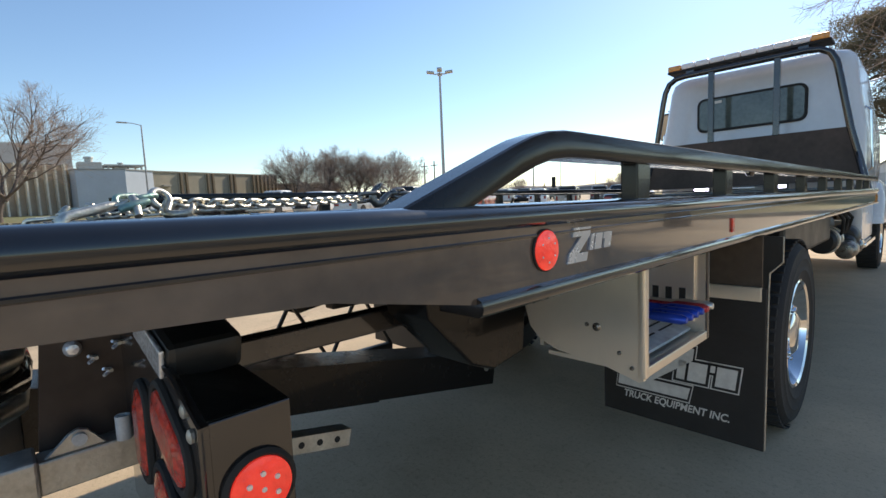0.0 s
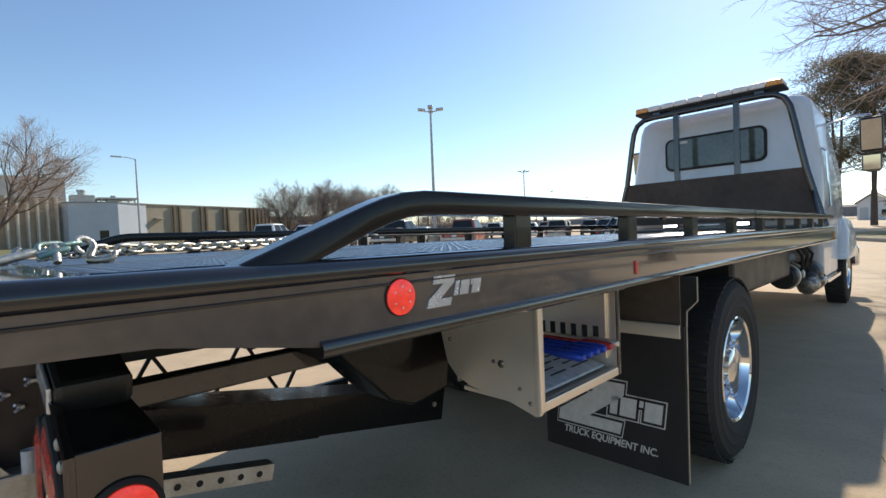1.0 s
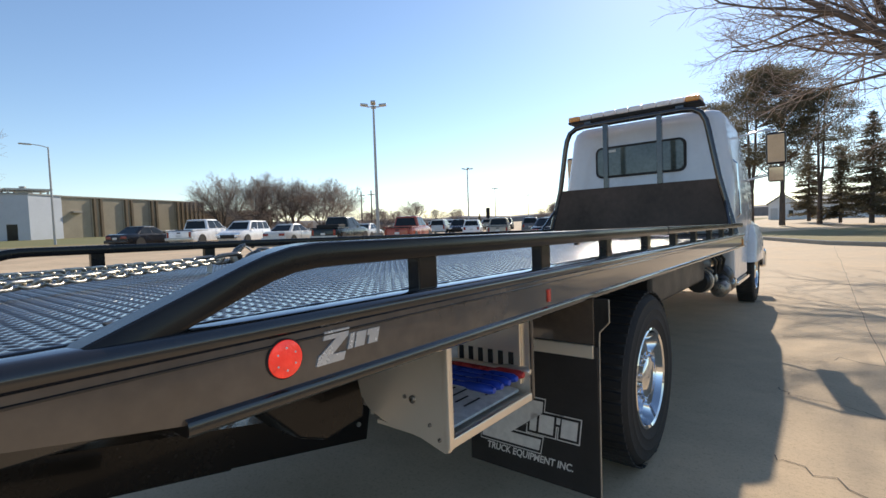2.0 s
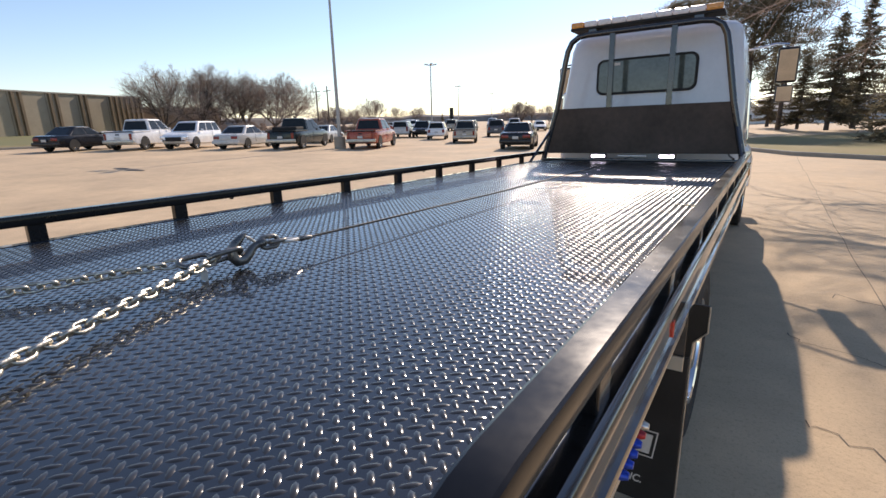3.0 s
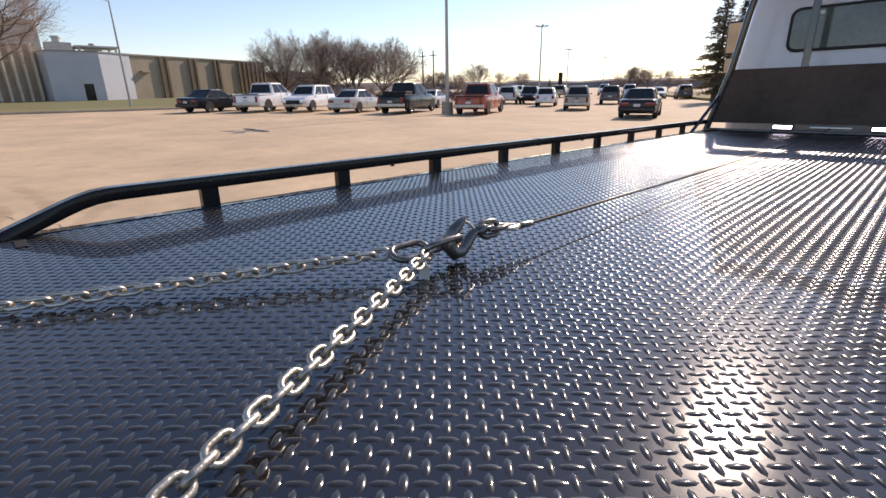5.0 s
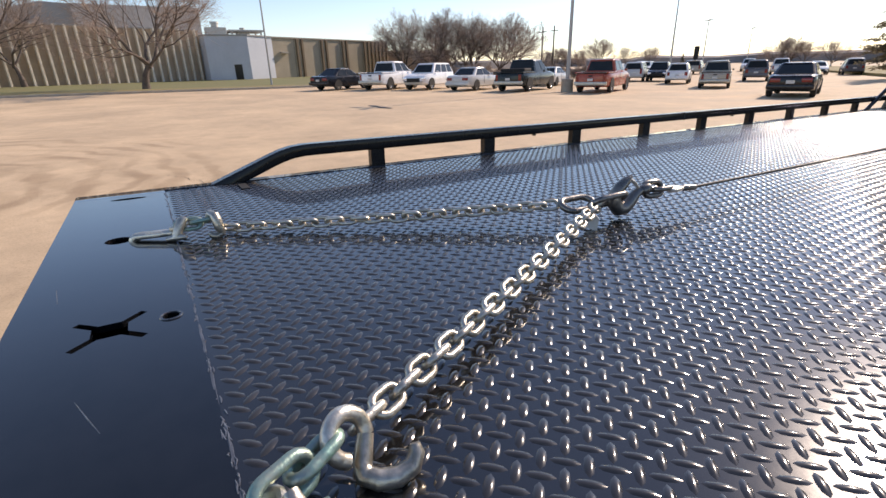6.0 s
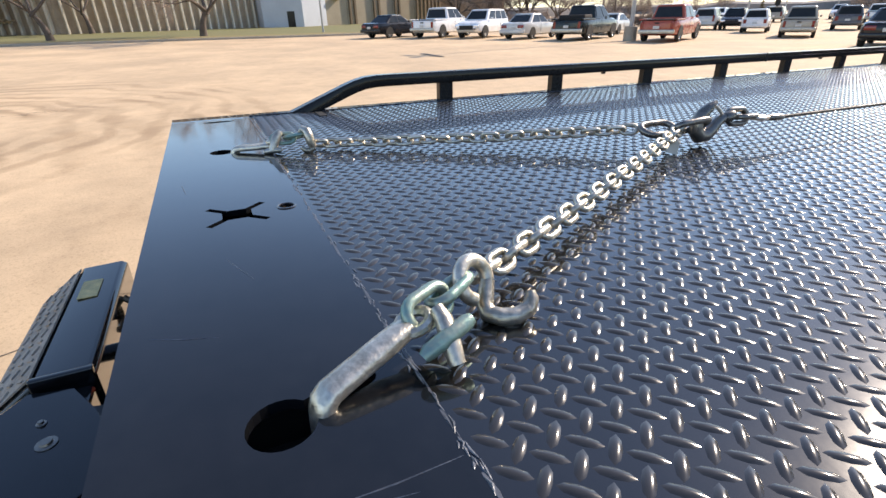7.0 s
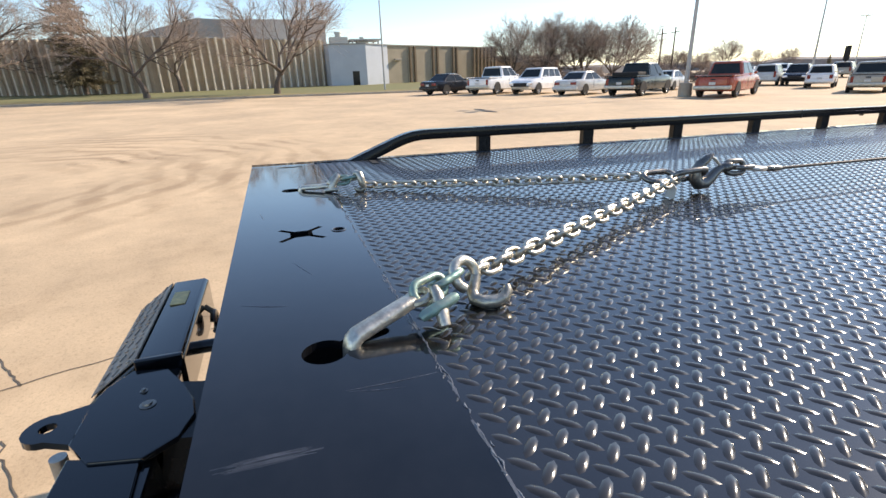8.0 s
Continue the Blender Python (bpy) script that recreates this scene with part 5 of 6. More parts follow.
s1 = conifer("spruce_tree", 5, 11.0, 3.1, "dark conical spruce on the lawn", 0.0, 0.1, 0.34)
s2 = pine("pine_tree", 9, 14.5, 4.6, "tall open-crowned pine with a brownish crown")
s3 = conifer("spruce_tree", 15, 8.0, 2.4, "dense spruce with branches down to the ground", 0.0, 0.03, 0.3)
place(s3, at(7.5, 35.5, 0.14, 0, 1.0))
place(s1, at(5.0, 50.2, 0.14, 0, 0.8))
place(s2, at(-3.3, 54.0, 0.14, 0, 1.0))
for src, x, y, z, turn, s in ((s1, 7.0, 54.0, 0.14, 100, 1.15), (s1, 3.2, 53.5, 0.14, 200, 0.7), (s2, -0.8, 52.0, 0.14, 120, 0.95), (s2, 1.8, 53.5, 0.14, 240, 0.8), (s1, 11.5, 50.0, 0.14, 10, 1.1),
                              (s1, -57.5, -17.0, 0.35, 30, 1.4), (s1, -16.4, 56.0, 0, 0, 1.25), (s1, -15.2, 58.0, 0, 140, 1.1), (s1, -12.6, 59.0, 0, 200, 1.2), (s2, -7.5, 60, 0.14, 300, 0.9), (s1, -54.6, 83.7, 0, 20, 0.33), (s1, 0.9, 62, 0.14, 77, 0.9)):
    copy_thing(src, at(x, y, z, turn, s))

# ---- house, far sign post, distance ----
house = thing("white_house", Matrix.Translation((2.0, 0.2, 1.2)) @ Matrix.Scale(0.85, 4) @ Matrix.Translation((-2.0, -0.2, -0.95)), "small white gabled house behind the lawn", "house")
hw_ = part("wall", prism(bmesh.new(), [(-5.2, 0), (-1.2, 0), (-1.2, 2.7), (-3.2, 4.1), (-5.2, 2.7)], "y", 98, 106), M_SIDING, house, smooth=False)
part("gable_window", boxm((-2.4, 97.93, 0.9), (-1.8, 98.02, 1.6)), M_CARGLASS, hw_)
part("garage_door", boxm((-4.9, 97.93, 0.0), (-3.9, 98.02, 2.0)), M_DECAL, hw_)
part("gable_roof", prism(bmesh.new(), [(-5.5, 2.55), (-3.2, 4.2), (-0.9, 2.55), (-0.9, 2.75), (-3.2, 4.42), (-5.5, 2.75)], "y", 97.6, 106.4), M_ROOF, house, smooth=False)
wg = part("wing", boxm((-1.2, 99, 0), (10, 106, 2.7)), M_SIDING, house, smooth=False)
part("wing_roof", prism(bmesh.new(), [(98.6, 2.6), (106.4, 2.6), (102.5, 4.1)], "x", -1.2, 10.4), M_ROOF, house, smooth=False)
for x in (0.2, 3.4, 6.6):
    part("window", boxm((x, 98.93, 0.9), (x + 1.2, 99.02, 2.0)), M_CARGLASS, wg)
far = thing("pale_hall", pose(0, -18, 0.75), "long pale industrial hall far behind the pines", "building")
fw = part("wall", boxm((12, 118, 0), (60, 130, 3.4)), M_BLOCK, far, smooth=False)
for k in range(10):
    part("window", boxm((13.5 + 4.5 * k, 117.93, 1.2), (15.9 + 4.5 * k, 118.02, 2.4)), M_CARGLASS, fw)
part("flat_roof", boxm((11.6, 117.6, 3.4), (60.4, 130.4, 3.7)), M_ROOF, far, smooth=False)
sign = thing("road_sign_post", pose(-42.2, 68.0, GZ(-42.2, 68.0)), "dark narrow pylon sign at the edge of the lot", "sign")
part("post", boxm((-0.1, -0.1, 0), (0.1, 0.1, 2.6), 0.02), M_DARK, sign)
part("panel", boxm((-0.3, -0.15, 1.9), (0.3, 0.15, 3.6), 0.04), M_DARK, sign)
for (x, y, h) in ((-78.4, 72.2, 8.4), (-75.6, 72.6, 8.5)):
    u = thing("utility_pole", pose(x, y, GZ(x, y)), "dark wooden utility pole with one cross-arm", "utility pole", "utility poles")
    part("pole", sweep(bmesh.new(), [(0, 0, -0.1), (0, 0, h)], [0.18, 0.12], 8), M_BARK, u)
    part("cross_arm", boxm((-1.1, -0.06, h - 1.0), (1.1, 0.06, h - 0.85)), M_BARK, u)
bm = bmesh.new()
rows = []
for k in range(145):
    a = radians(-150 + 300 * k / 144 + 24)
    r = 330 + 30 * math.sin(k * 0.7)
    h = 6.0 + 2.0 * noise.noise(Vector((k * 0.31, 2.0, 0))) + 1.6 * noise.noise(Vector((k * 1.3, 7.0, 0)))
    d = Vector((-math.sin(a), math.cos(a), 0))
    rows.append([bm.verts.new(d * r + Vector((0, 0, -1))), bm.verts.new(d * (r + 3) + Vector((0, 0, h * 0.8 + 0.0))), bm.verts.new(d * (r + 14) + Vector((0, 0, h))), bm.verts.new(d * (r + 60) + Vector((0, 0, -1)))])
for A, B in zip(rows, rows[1:]):
    for j in range(3):
        bm.faces.new((A[j], A[j + 1], B[j + 1], B[j]))
solo("backdrop_woods", bm, M_HILL, "low distant line of bare winter woods", "woods", kind="structure")

# ---- stains, joints and tyre marks on the lot ----
def lines_on_ground(name, curves, w, material, label, category):
    bm = bmesh.new()
    for pts in curves:
        strip(bm, pts, w, 0.004)
    return solo(name, bm, material, label, category, kind="structure")


rng = random.Random(8)


def wob(x0, y0, x1, y1, n=26, a=0.05):
    return [(x0 + (x1 - x0) * k / n + rng.gauss(0, a), y0 + (y1 - y0) * k / n + rng.gauss(0, a)) for k in range(n + 1)]


for p_ in (wob(-1.85, -1.8, -3.2, 2.6, 40, 0.008), wob(2.5, -2, 2.35, 24, 50, 0.01), wob(2.4, 4.1, 16, 3.7, 40, 0.01), wob(2.4, 9.9, 18, 9.4, 40, 0.01), wob(2.4, 15.7, 18, 15.2, 40, 0.01)):
    lines_on_ground("slab_joint", [p_], 0.008, M_JOINT, "thin dark joint between concrete slabs", "joint")
for p_ in (wob(1.75, 3.6, 3.6, 2.7, 30, 0.035), wob(2.0, 6.2, 6.5, 5.1, 40, 0.05), wob(-1.93, -1.46, -2.35, -1.74, 10, 0.012), wob(-0.95, -1.1, -1.4, -1.34, 9, 0.01), wob(1.9, 9.5, 7.0, 8.6, 40, 0.05), wob(2.2, 1.2, 4.6, 2.2, 40, 0.03), wob(3.6, 2.7, 5.6, 4.6, 40, 0.04), wob(2.6, 7.4, 6.0, 7.9, 40, 0.05), wob(1.7, 4.9, 2.9, 4.4, 24, 0.03), wob(-5.8, 1.6, -8.5, 0.4, 24, 0.06), wob(-11.0, -4.1, -10.85, -3.4, 20, 0.03), wob(-10.85, -3.4, -11.3, -2.05, 24, 0.05), wob(-10.8, -3.2, -10.9, -2.2, 24, 0.06), wob(-10.95, -3.0, -11.0, -2.3, 20, 0.07)):
    lines_on_ground("crack", [p_], 0.008, M_JOINT, "irregular hairline crack in the concrete", "crack")
for cx, cy, sx, sy in ((-18.0, 8.8, 0.62, 0.2), (-19.2, 8.85, 0.5, 0.16)):
    patch = bmesh.new()
    vs = [patch.verts.new((cx + sx * math.cos(a) * (1 + 0.12 * math.sin(2 * a + cx)), cy + sy * math.sin(a) * (1 + 0.15 * math.sin(3 * a + cx)), GZ(cx, cy) + 0.006)) for a in [2 * math.pi * k / 22 for k in range(22)]]
    patch.faces.new(vs)
    solo("tar_patch", patch, M_JOINT, "dark tar patch on the concrete", "stain", kind="structure")


# ---- chains, hooks and winch cable on the bed ----
def along(p, d, roll):
    """A pose at p whose x runs along d, rolled about it."""
    d = Vector(d).normalized()
    s = Vector((0, 0, 1)).cross(d).normalized()
    m = Matrix((d, s, d.cross(s))).transposed().to_4x4()
    return Matrix.Translation(p) @ m @ Matrix.Rotation(radians(roll), 4, "X")


def oval(a, b, n=8, z=0.0):
    """A stadium path, a half length and b half width of its centre line."""
    pts = []
    for k in range(n + 1):
        t = radians(-90 + 180 * k / n)
        pts.append(((a - b) + b * math.cos(t), b * math.sin(t), z))
    for k in range(n + 1):
        t = radians(90 + 180 * k / n)
        pts.append((-(a - b) + b * math.cos(t), b * math.sin(t), z))
    return pts


PITCH_C, WIRE = 0.0345, 0.0052
bm = sweep(bmesh.new(), oval(PITCH_C / 2 + WIRE, 0.0128), WIRE, 8, closed=True)
LINK = bpy.data.meshes.new("link")
bm.to_mesh(LINK)
bm.free()
LINK.materials.append(M_ZINC)
LINK.shade_smooth()


def chain(a, b, label, seed, sag=0.006):
    c = thing("tow_chain", TR, label, "chain", "chains on the bed")
    rng = random.Random(seed)
    a, b = Vector(a), Vector(b)
    n = round((b - a).length / PITCH_C)
    for k in range(n + 1):
        u = k / n
        p = a.lerp(b, u) - Vector((0, 0, sag * 4 * u * (1 - u)))
        o = new("link", LINK)
        o.parent = c
        o.matrix_basis = along(p, b - a + Vector((rng.gauss(0, 0.02), rng.gauss(0, 0.02), rng.gauss(0, 0.02))), (42 if k % 2 else -48) + rng.gauss(0, 7))
    return c


CR0, CR1 = (0.418, 0.405, 1.136), (-0.03, 1.262, 1.15)
CL0, CL1 = (-0.496, 0.40, 1.118), (-0.098, 1.15, 1.15)
chain(CR0, CR1, "zinc-plated steel chain leg stretched over the tread plate", 1)
chain(CL0, CL1, "zinc-plated steel chain leg reflected in the black bed", 2, 0.003)


def hook_cluster(m, label, mirror=1, lay=1.0):
    """A forged long hook, joining links, a T hook and a round grab hook; x runs along the bed, y across."""
    h = thing("hook_cluster", m, label, "tow hook", "hook clusters")
    w = 0.0101
    flat = [(math.copysign(abs(math.cos(a_)) ** 0.7, math.cos(a_)), 1.35 * math.copysign(abs(math.sin(a_)) ** 0.7, math.sin(a_))) for a_ in [2 * math.pi * (k + 0.5) / 16 for k in range(16)]]
    bar_ = [(0.013, 0, -0.06), (0.013, 0, -0.02), (0.014, 0, -0.002), (0.017, 0, 0.007), (0.024, 0, 0.0125), (0.034, 0, 0.015), (0.06, 0, 0.021), (0.09, 0, 0.028), (0.11, 0, 0.033), (0.119, 0, 0.034)]
    bar_ = [(x, y, z if z < 0.0125 else 0.0125 + (z - 0.0125) * lay) for x, y, z in bar_]
    part("long_hook", sweep(bmesh.new(), bar_, [w * 0.95, w, w, w, w, w, w, w, w * 0.95, w * 0.8], flat=flat), M_ZINC, h, "flat forged long hook with stamped marks")
    for k in range(6):
        x = 0.05 + 0.0072 * k
        part("stamp_mark", boxm((x, -0.0118, 0.018 + 0.2 * lay * (x - 0.05)), (x + 0.0045, -0.0105, 0.025 + 0.2 * lay * (x - 0.05))), M_ALU, h)
    part("hook_eye", sweep(bmesh.new(), [Vector((0.128, 0, 0.036)) + Vector((0.0165 * math.cos(a), 0.015 * math.sin(a), 0.004 * math.cos(a))) for a in [2 * math.pi * k / 16 for k in range(16)]], 0.0062, 8, closed=True), M_ZINC, h)
    r1 = sweep(bmesh.new(), oval(0.031, 0.0155), 0.0066, 10, closed=True)
    part("joining_link", r1, M_ZINC_GREEN, h, m=along((0.152, 0.004, 0.041), (1, 0.1, 0.05), 60))
    r2 = sweep(bmesh.new(), oval(0.029, 0.0145), 0.0062, 10, closed=True)
    part("joining_link", r2, M_ZINC_GREEN, h, m=along((0.186, 0.006, 0.047), (1, 0.15, 0.15), -25))
    s = mirror
    if lay < 0.5:
        part("t_hook_shank", sweep(bmesh.new(), [(0.15, -0.004, 0.066), (0.143, -0.010, 0.058), (0.134, -0.018, 0.034), (0.128, -0.024, 0.012)], [0.009, 0.0125, 0.0125, 0.011], 10), M_ZINC, h)
        part("t_hook_head", sweep(bmesh.new(), [(0.104, -0.024, 0.006), (0.112, -0.024, 0.008), (0.128, -0.024, 0.011), (0.146, -0.024, 0.012), (0.153, -0.024, 0.011)], [0.006, 0.009, 0.0105, 0.009, 0.006], 10), M_ZINC, h, "T-shaped head resting on the bed")
        part("grab_hook", sweep(bmesh.new(), [(0.238, -0.012, 0.012), (0.232, -0.014, 0.03), (0.228, -0.012, 0.052), (0.222, -0.006, 0.068), (0.21, 0.002, 0.072), (0.203, 0.006, 0.06), (0.21, 0.006, 0.046)], [0.008, 0.0125, 0.013, 0.0125, 0.0105, 0.009, 0.007], 10), M_ZINC, h, "upright grab hook")
        part("hook_tip", sweep(bmesh.new(), [(0.238, -0.012, 0.014), (0.228, -0.016, 0.006), (0.214, -0.018, 0.008), (0.206, -0.018, 0.018)], [0.009, 0.0105, 0.009, 0.006], 10), M_ZINC, h)
    else:
        part("t_hook_shank", sweep(bmesh.new(), [(0.146, -s * 0.014, 0.05), (0.144, -s * 0.026, 0.043), (0.138, -s * 0.040, 0.028), (0.134, -s * 0.054, 0.008)], [0.0075, 0.0095, 0.011, 0.0085], 10), M_ZINC, h)
        part("t_hook_head", sweep(bmesh.new(), [(0.106, -s * 0.036, 0.022), (0.112, -s * 0.037, 0.026), (0.136, -s * 0.040, 0.033), (0.160, -s * 0.043, 0.040), (0.166, -s * 0.044, 0.042)], [0.006, 0.0085, 0.0095, 0.0085, 0.006], 10), M_ZINC_GREEN, h, "T-shaped head with green paint")
        ring_ = [Vector((0.222 + 0.0215 * math.cos(a), 0.006 + 0.010 * math.sin(a) - s * 0.004, 0.046 + 0.0205 * math.sin(a))) for a in [radians(-20 + 265 * k / 18) for k in range(19)]]
        tail = [(0.226, -s * 0.012, 0.018), (0.222, -s * 0.02, 0.011), (0.228, -s * 0.034, 0.009), (0.242, -s * 0.046, 0.0095), (0.258, -s * 0.051, 0.014), (0.267, -s * 0.048, 0.023), (0.269, -s * 0.044, 0.03)]
        part("grab_hook", sweep(bmesh.new(), ring_[::-1], [0.0084] * 19, 10), M_ZINC, h, "round-eyed grab hook")
        part("hook_tip", sweep(bmesh.new(), [ring_[0]] + [Vector(t_) for t_ in tail], [0.0086, 0.0105, 0.0112, 0.0108, 0.0104, 0.0098, 0.0085, 0.0055], 10), M_ZINC, h)
    return h


def axis(a, b):
    d = Vector(b) - Vector(a)
    return TR @ Matrix.Translation(a) @ Matrix.Rotation(math.atan2(d.y, d.x), 4, "Z")


hook_cluster(axis((0.524, 0.165, H), (0.452, 0.36, H)), "zinc-plated hook cluster seated in a round hole of the bed", 1)
hook_cluster(axis((-0.585, 0.165, H), (-0.50, 0.36, H)) @ Matrix.Diagonal((1, 1, 0.85, 1)), "zinc-plated hook cluster lying on the bed", 1, 0.35)

for p_, d_, roll_, half_, wide_, label_ in (((-0.058, 1.214, 1.152), (0.06, 1, 0.02), 22, 0.052, 0.026, "dark oval ring joining the chain legs"), ((-0.03, 1.296, 1.155), (0.12, 1, 0.08), -38, 0.056, 0.027, "dark oval ring held in the winch hook")):
    rg = thing("master_ring", TR @ along(p_, d_, roll_), label_, "ring", "rings of the chain")
    part("ring_body", sweep(bmesh.new(), oval(half_, wide_), 0.0088, 12, closed=True), M_HOOK, rg)
tag = thing("chain_tag", TR @ pose(0.012, 1.196, 1.103, 0, 0, 14), "small white paper tag hanging on the chain ring", "tag")
part("tag_leaf", prism(bmesh.new(), [(-0.016, 0.0), (0.014, -0.002), (0.017, 0.03), (0.004, 0.042), (-0.013, 0.036)], "y", -0.0008, 0.0008), M_PRINT, tag, smooth=False)
part("tag_wire", sweep(bmesh.new(), [(0.003, 0, 0.036), (0.0, 0.004, 0.045), (-0.004, 0.002, 0.052)], 0.0012, 6), M_GALV, tag)
wh = thing("winch_hook", TR @ pose(-0.036, 1.282, 1.106, 0, 0, 82) @ Matrix.Diagonal((1.0, 1.1, 1.03, 1)), "dark forged winch hook with swivel and cable eye", "winch hook")
curve_h = [(0.096, 0.0, 0.106), (0.078, 0, 0.094), (0.056, 0, 0.076), (0.043, 0, 0.056), (0.044, 0, 0.034), (0.058, 0, 0.019), (0.08, 0, 0.02), (0.1, 0, 0.036), (0.115, 0, 0.053), (0.135, 0, 0.064)]
part("hook_body", sweep(bmesh.new(), curve_h, [0.004, 0.0125, 0.016, 0.017, 0.0185, 0.02, 0.0195, 0.017, 0.014, 0.0115], 12), M_HOOK, wh)
part("latch", sweep(bmesh.new(), [(0.09, 0, 0.098), (0.108, 0.002, 0.088), (0.126, 0, 0.07)], [0.003, 0.005, 0.004], 8), M_ALU, wh)
part("swivel", lathe(bmesh.new(), [(0.0, -0.016), (0.013, -0.014), (0.0165, 0.0), (0.014, 0.014), (0.0, 0.016)], Matrix.Translation((0.148, 0, 0.064)) @ Matrix.Rotation(radians(80), 4, "Y"), 16), M_HOOK, wh)
part("clevis", sweep(bmesh.new(), oval(0.034, 0.019), 0.0078, 10, closed=True), M_HOOK, wh, m=along((0.178, 0, 0.062), (1, 0, 0.0), 70))
part("clevis", sweep(bmesh.new(), oval(0.03, 0.017), 0.0072, 10, closed=True), M_HOOK, wh, m=along((0.208, 0, 0.06), (1, 0, 0.0), -10))
part("thimble", sweep(bmesh.new(), [(0.295, 0, 0.052), (0.268, 0.013, 0.054), (0.245, 0.021, 0.056), (0.226, 0.017, 0.058), (0.218, 0, 0.06), (0.226, -0.017, 0.058), (0.245, -0.021, 0.056), (0.268, -0.013, 0.054), (0.294, -0.001, 0.052)], 0.0066, 8), M_ALU, wh)
part("cable_sleeve", sweep(bmesh.new(), [(0.285, 0, 0.052), (0.3, 0, 0.052), (0.335, 0, 0.0505), (0.35, 0, 0.05)], [0.007, 0.0095, 0.0095, 0.007], 10), M_HOOK, wh)
cable = thing("winch_cable", TR, "taut greasy steel winch cable above the bed", "cable")
part("wire_rope", sweep(bmesh.new(), [(0.011, 1.612, 1.158), (0.012, 3.2, 1.146), (0.008, 5.0, 1.146), (0.0, 6.84, 1.165)], 0.0048, 8), M_CABLE, cable)


# ---- under and behind the bed ----
def tilt_box(bm, p0, p1, w, t):
    """A square bar from p0 to p1, w across and t deep."""
    return sweep(bm, [p0, p1], 1.0, flat=[(-w / 2, -t / 2), (w / 2, -t / 2), (w / 2, t / 2), (-w / 2, t / 2)])


boom = part("lift_boom", tilt_box(bmesh.new(), (0.02, -0.2, 0.66), (0.02, 1.93, 0.245), 0.22, 0.165), M_BOOM, truck, "glossy black wheel-lift boom")
part("boom_sleeve", tilt_box(bmesh.new(), (0.02, 0.35, 0.55), (0.02, 1.2, 0.385), 0.226, 0.171), M_BOOM, boom)
part("boom_bolt", cyl(bmesh.new(), (0.12, 1.86, 0.26), (0.14, 1.86, 0.26), 0.012, 10), M_GALV, boom)
for side in (1, -1):
    part("subframe_rail", boxm((side * 0.5 - 0.03, 0.3, 0.722), (side * 0.5 + 0.03, 1.35, 0.79), 0.006), M_BLACK, truck)
    hang = part("rail_bracket", prism(bmesh.new(), [(0.90, 0.96), (1.4, 0.96), (1.36, 0.6), (1.2, 0.575), (1.1, 0.615), (0.93, 0.79)], "x", side * 0.56, side * 0.75, bevel=0.008), M_BOOM, truck, "folded black bracket plate")
    part("valve_block", boxm((side * 0.78 - 0.025, 1.12, 0.82), (side * 0.78 + 0.03, 1.26, 0.87), 0.01), M_HOOK, hang)
    part("bracket_lug", boxm((side * 0.76 - 0.02, 1.02, 0.86), (side * 0.76 + 0.03, 1.09, 0.895), 0.006), M_ALU, hang)
web = part("subframe_web", boxm((-0.53, 0.5, 0.64), (-0.505, 1.75, 0.975), 0.004), M_BLACK_DULL, truck, "dark inner subframe plate")
part("web_chord", boxm((-0.54, 0.5, 0.27), (-0.5, 1.75, 0.31), 0.004), M_BLACK_DULL, web)
for k in range(6):
    y = 0.52 + 0.205 * k
    part("web_brace", tilt_box(bmesh.new(), (-0.52, y, 0.65 if k % 2 else 0.3), (-0.52, y + 0.205, 0.3 if k % 2 else 0.65), 0.014, 0.016), M_BLACK_DULL, web)
part("perforated_bar", tilt_box(bmesh.new(), (0.45, 0.38, 0.50), (0.45, 0.825, 0.402), 0.055, 0.05), M_GALV, truck, "perforated galvanised bar")
for k in range(6):
    y = 0.49 + 0.058 * k
    part("bar_hole", cyl(bmesh.new(), (0.4775, y, 0.478 - 0.22 * (y - 0.48)), (0.4795, y, 0.478 - 0.22 * (y - 0.48)), 0.0095, 12), M_DARK, truck)

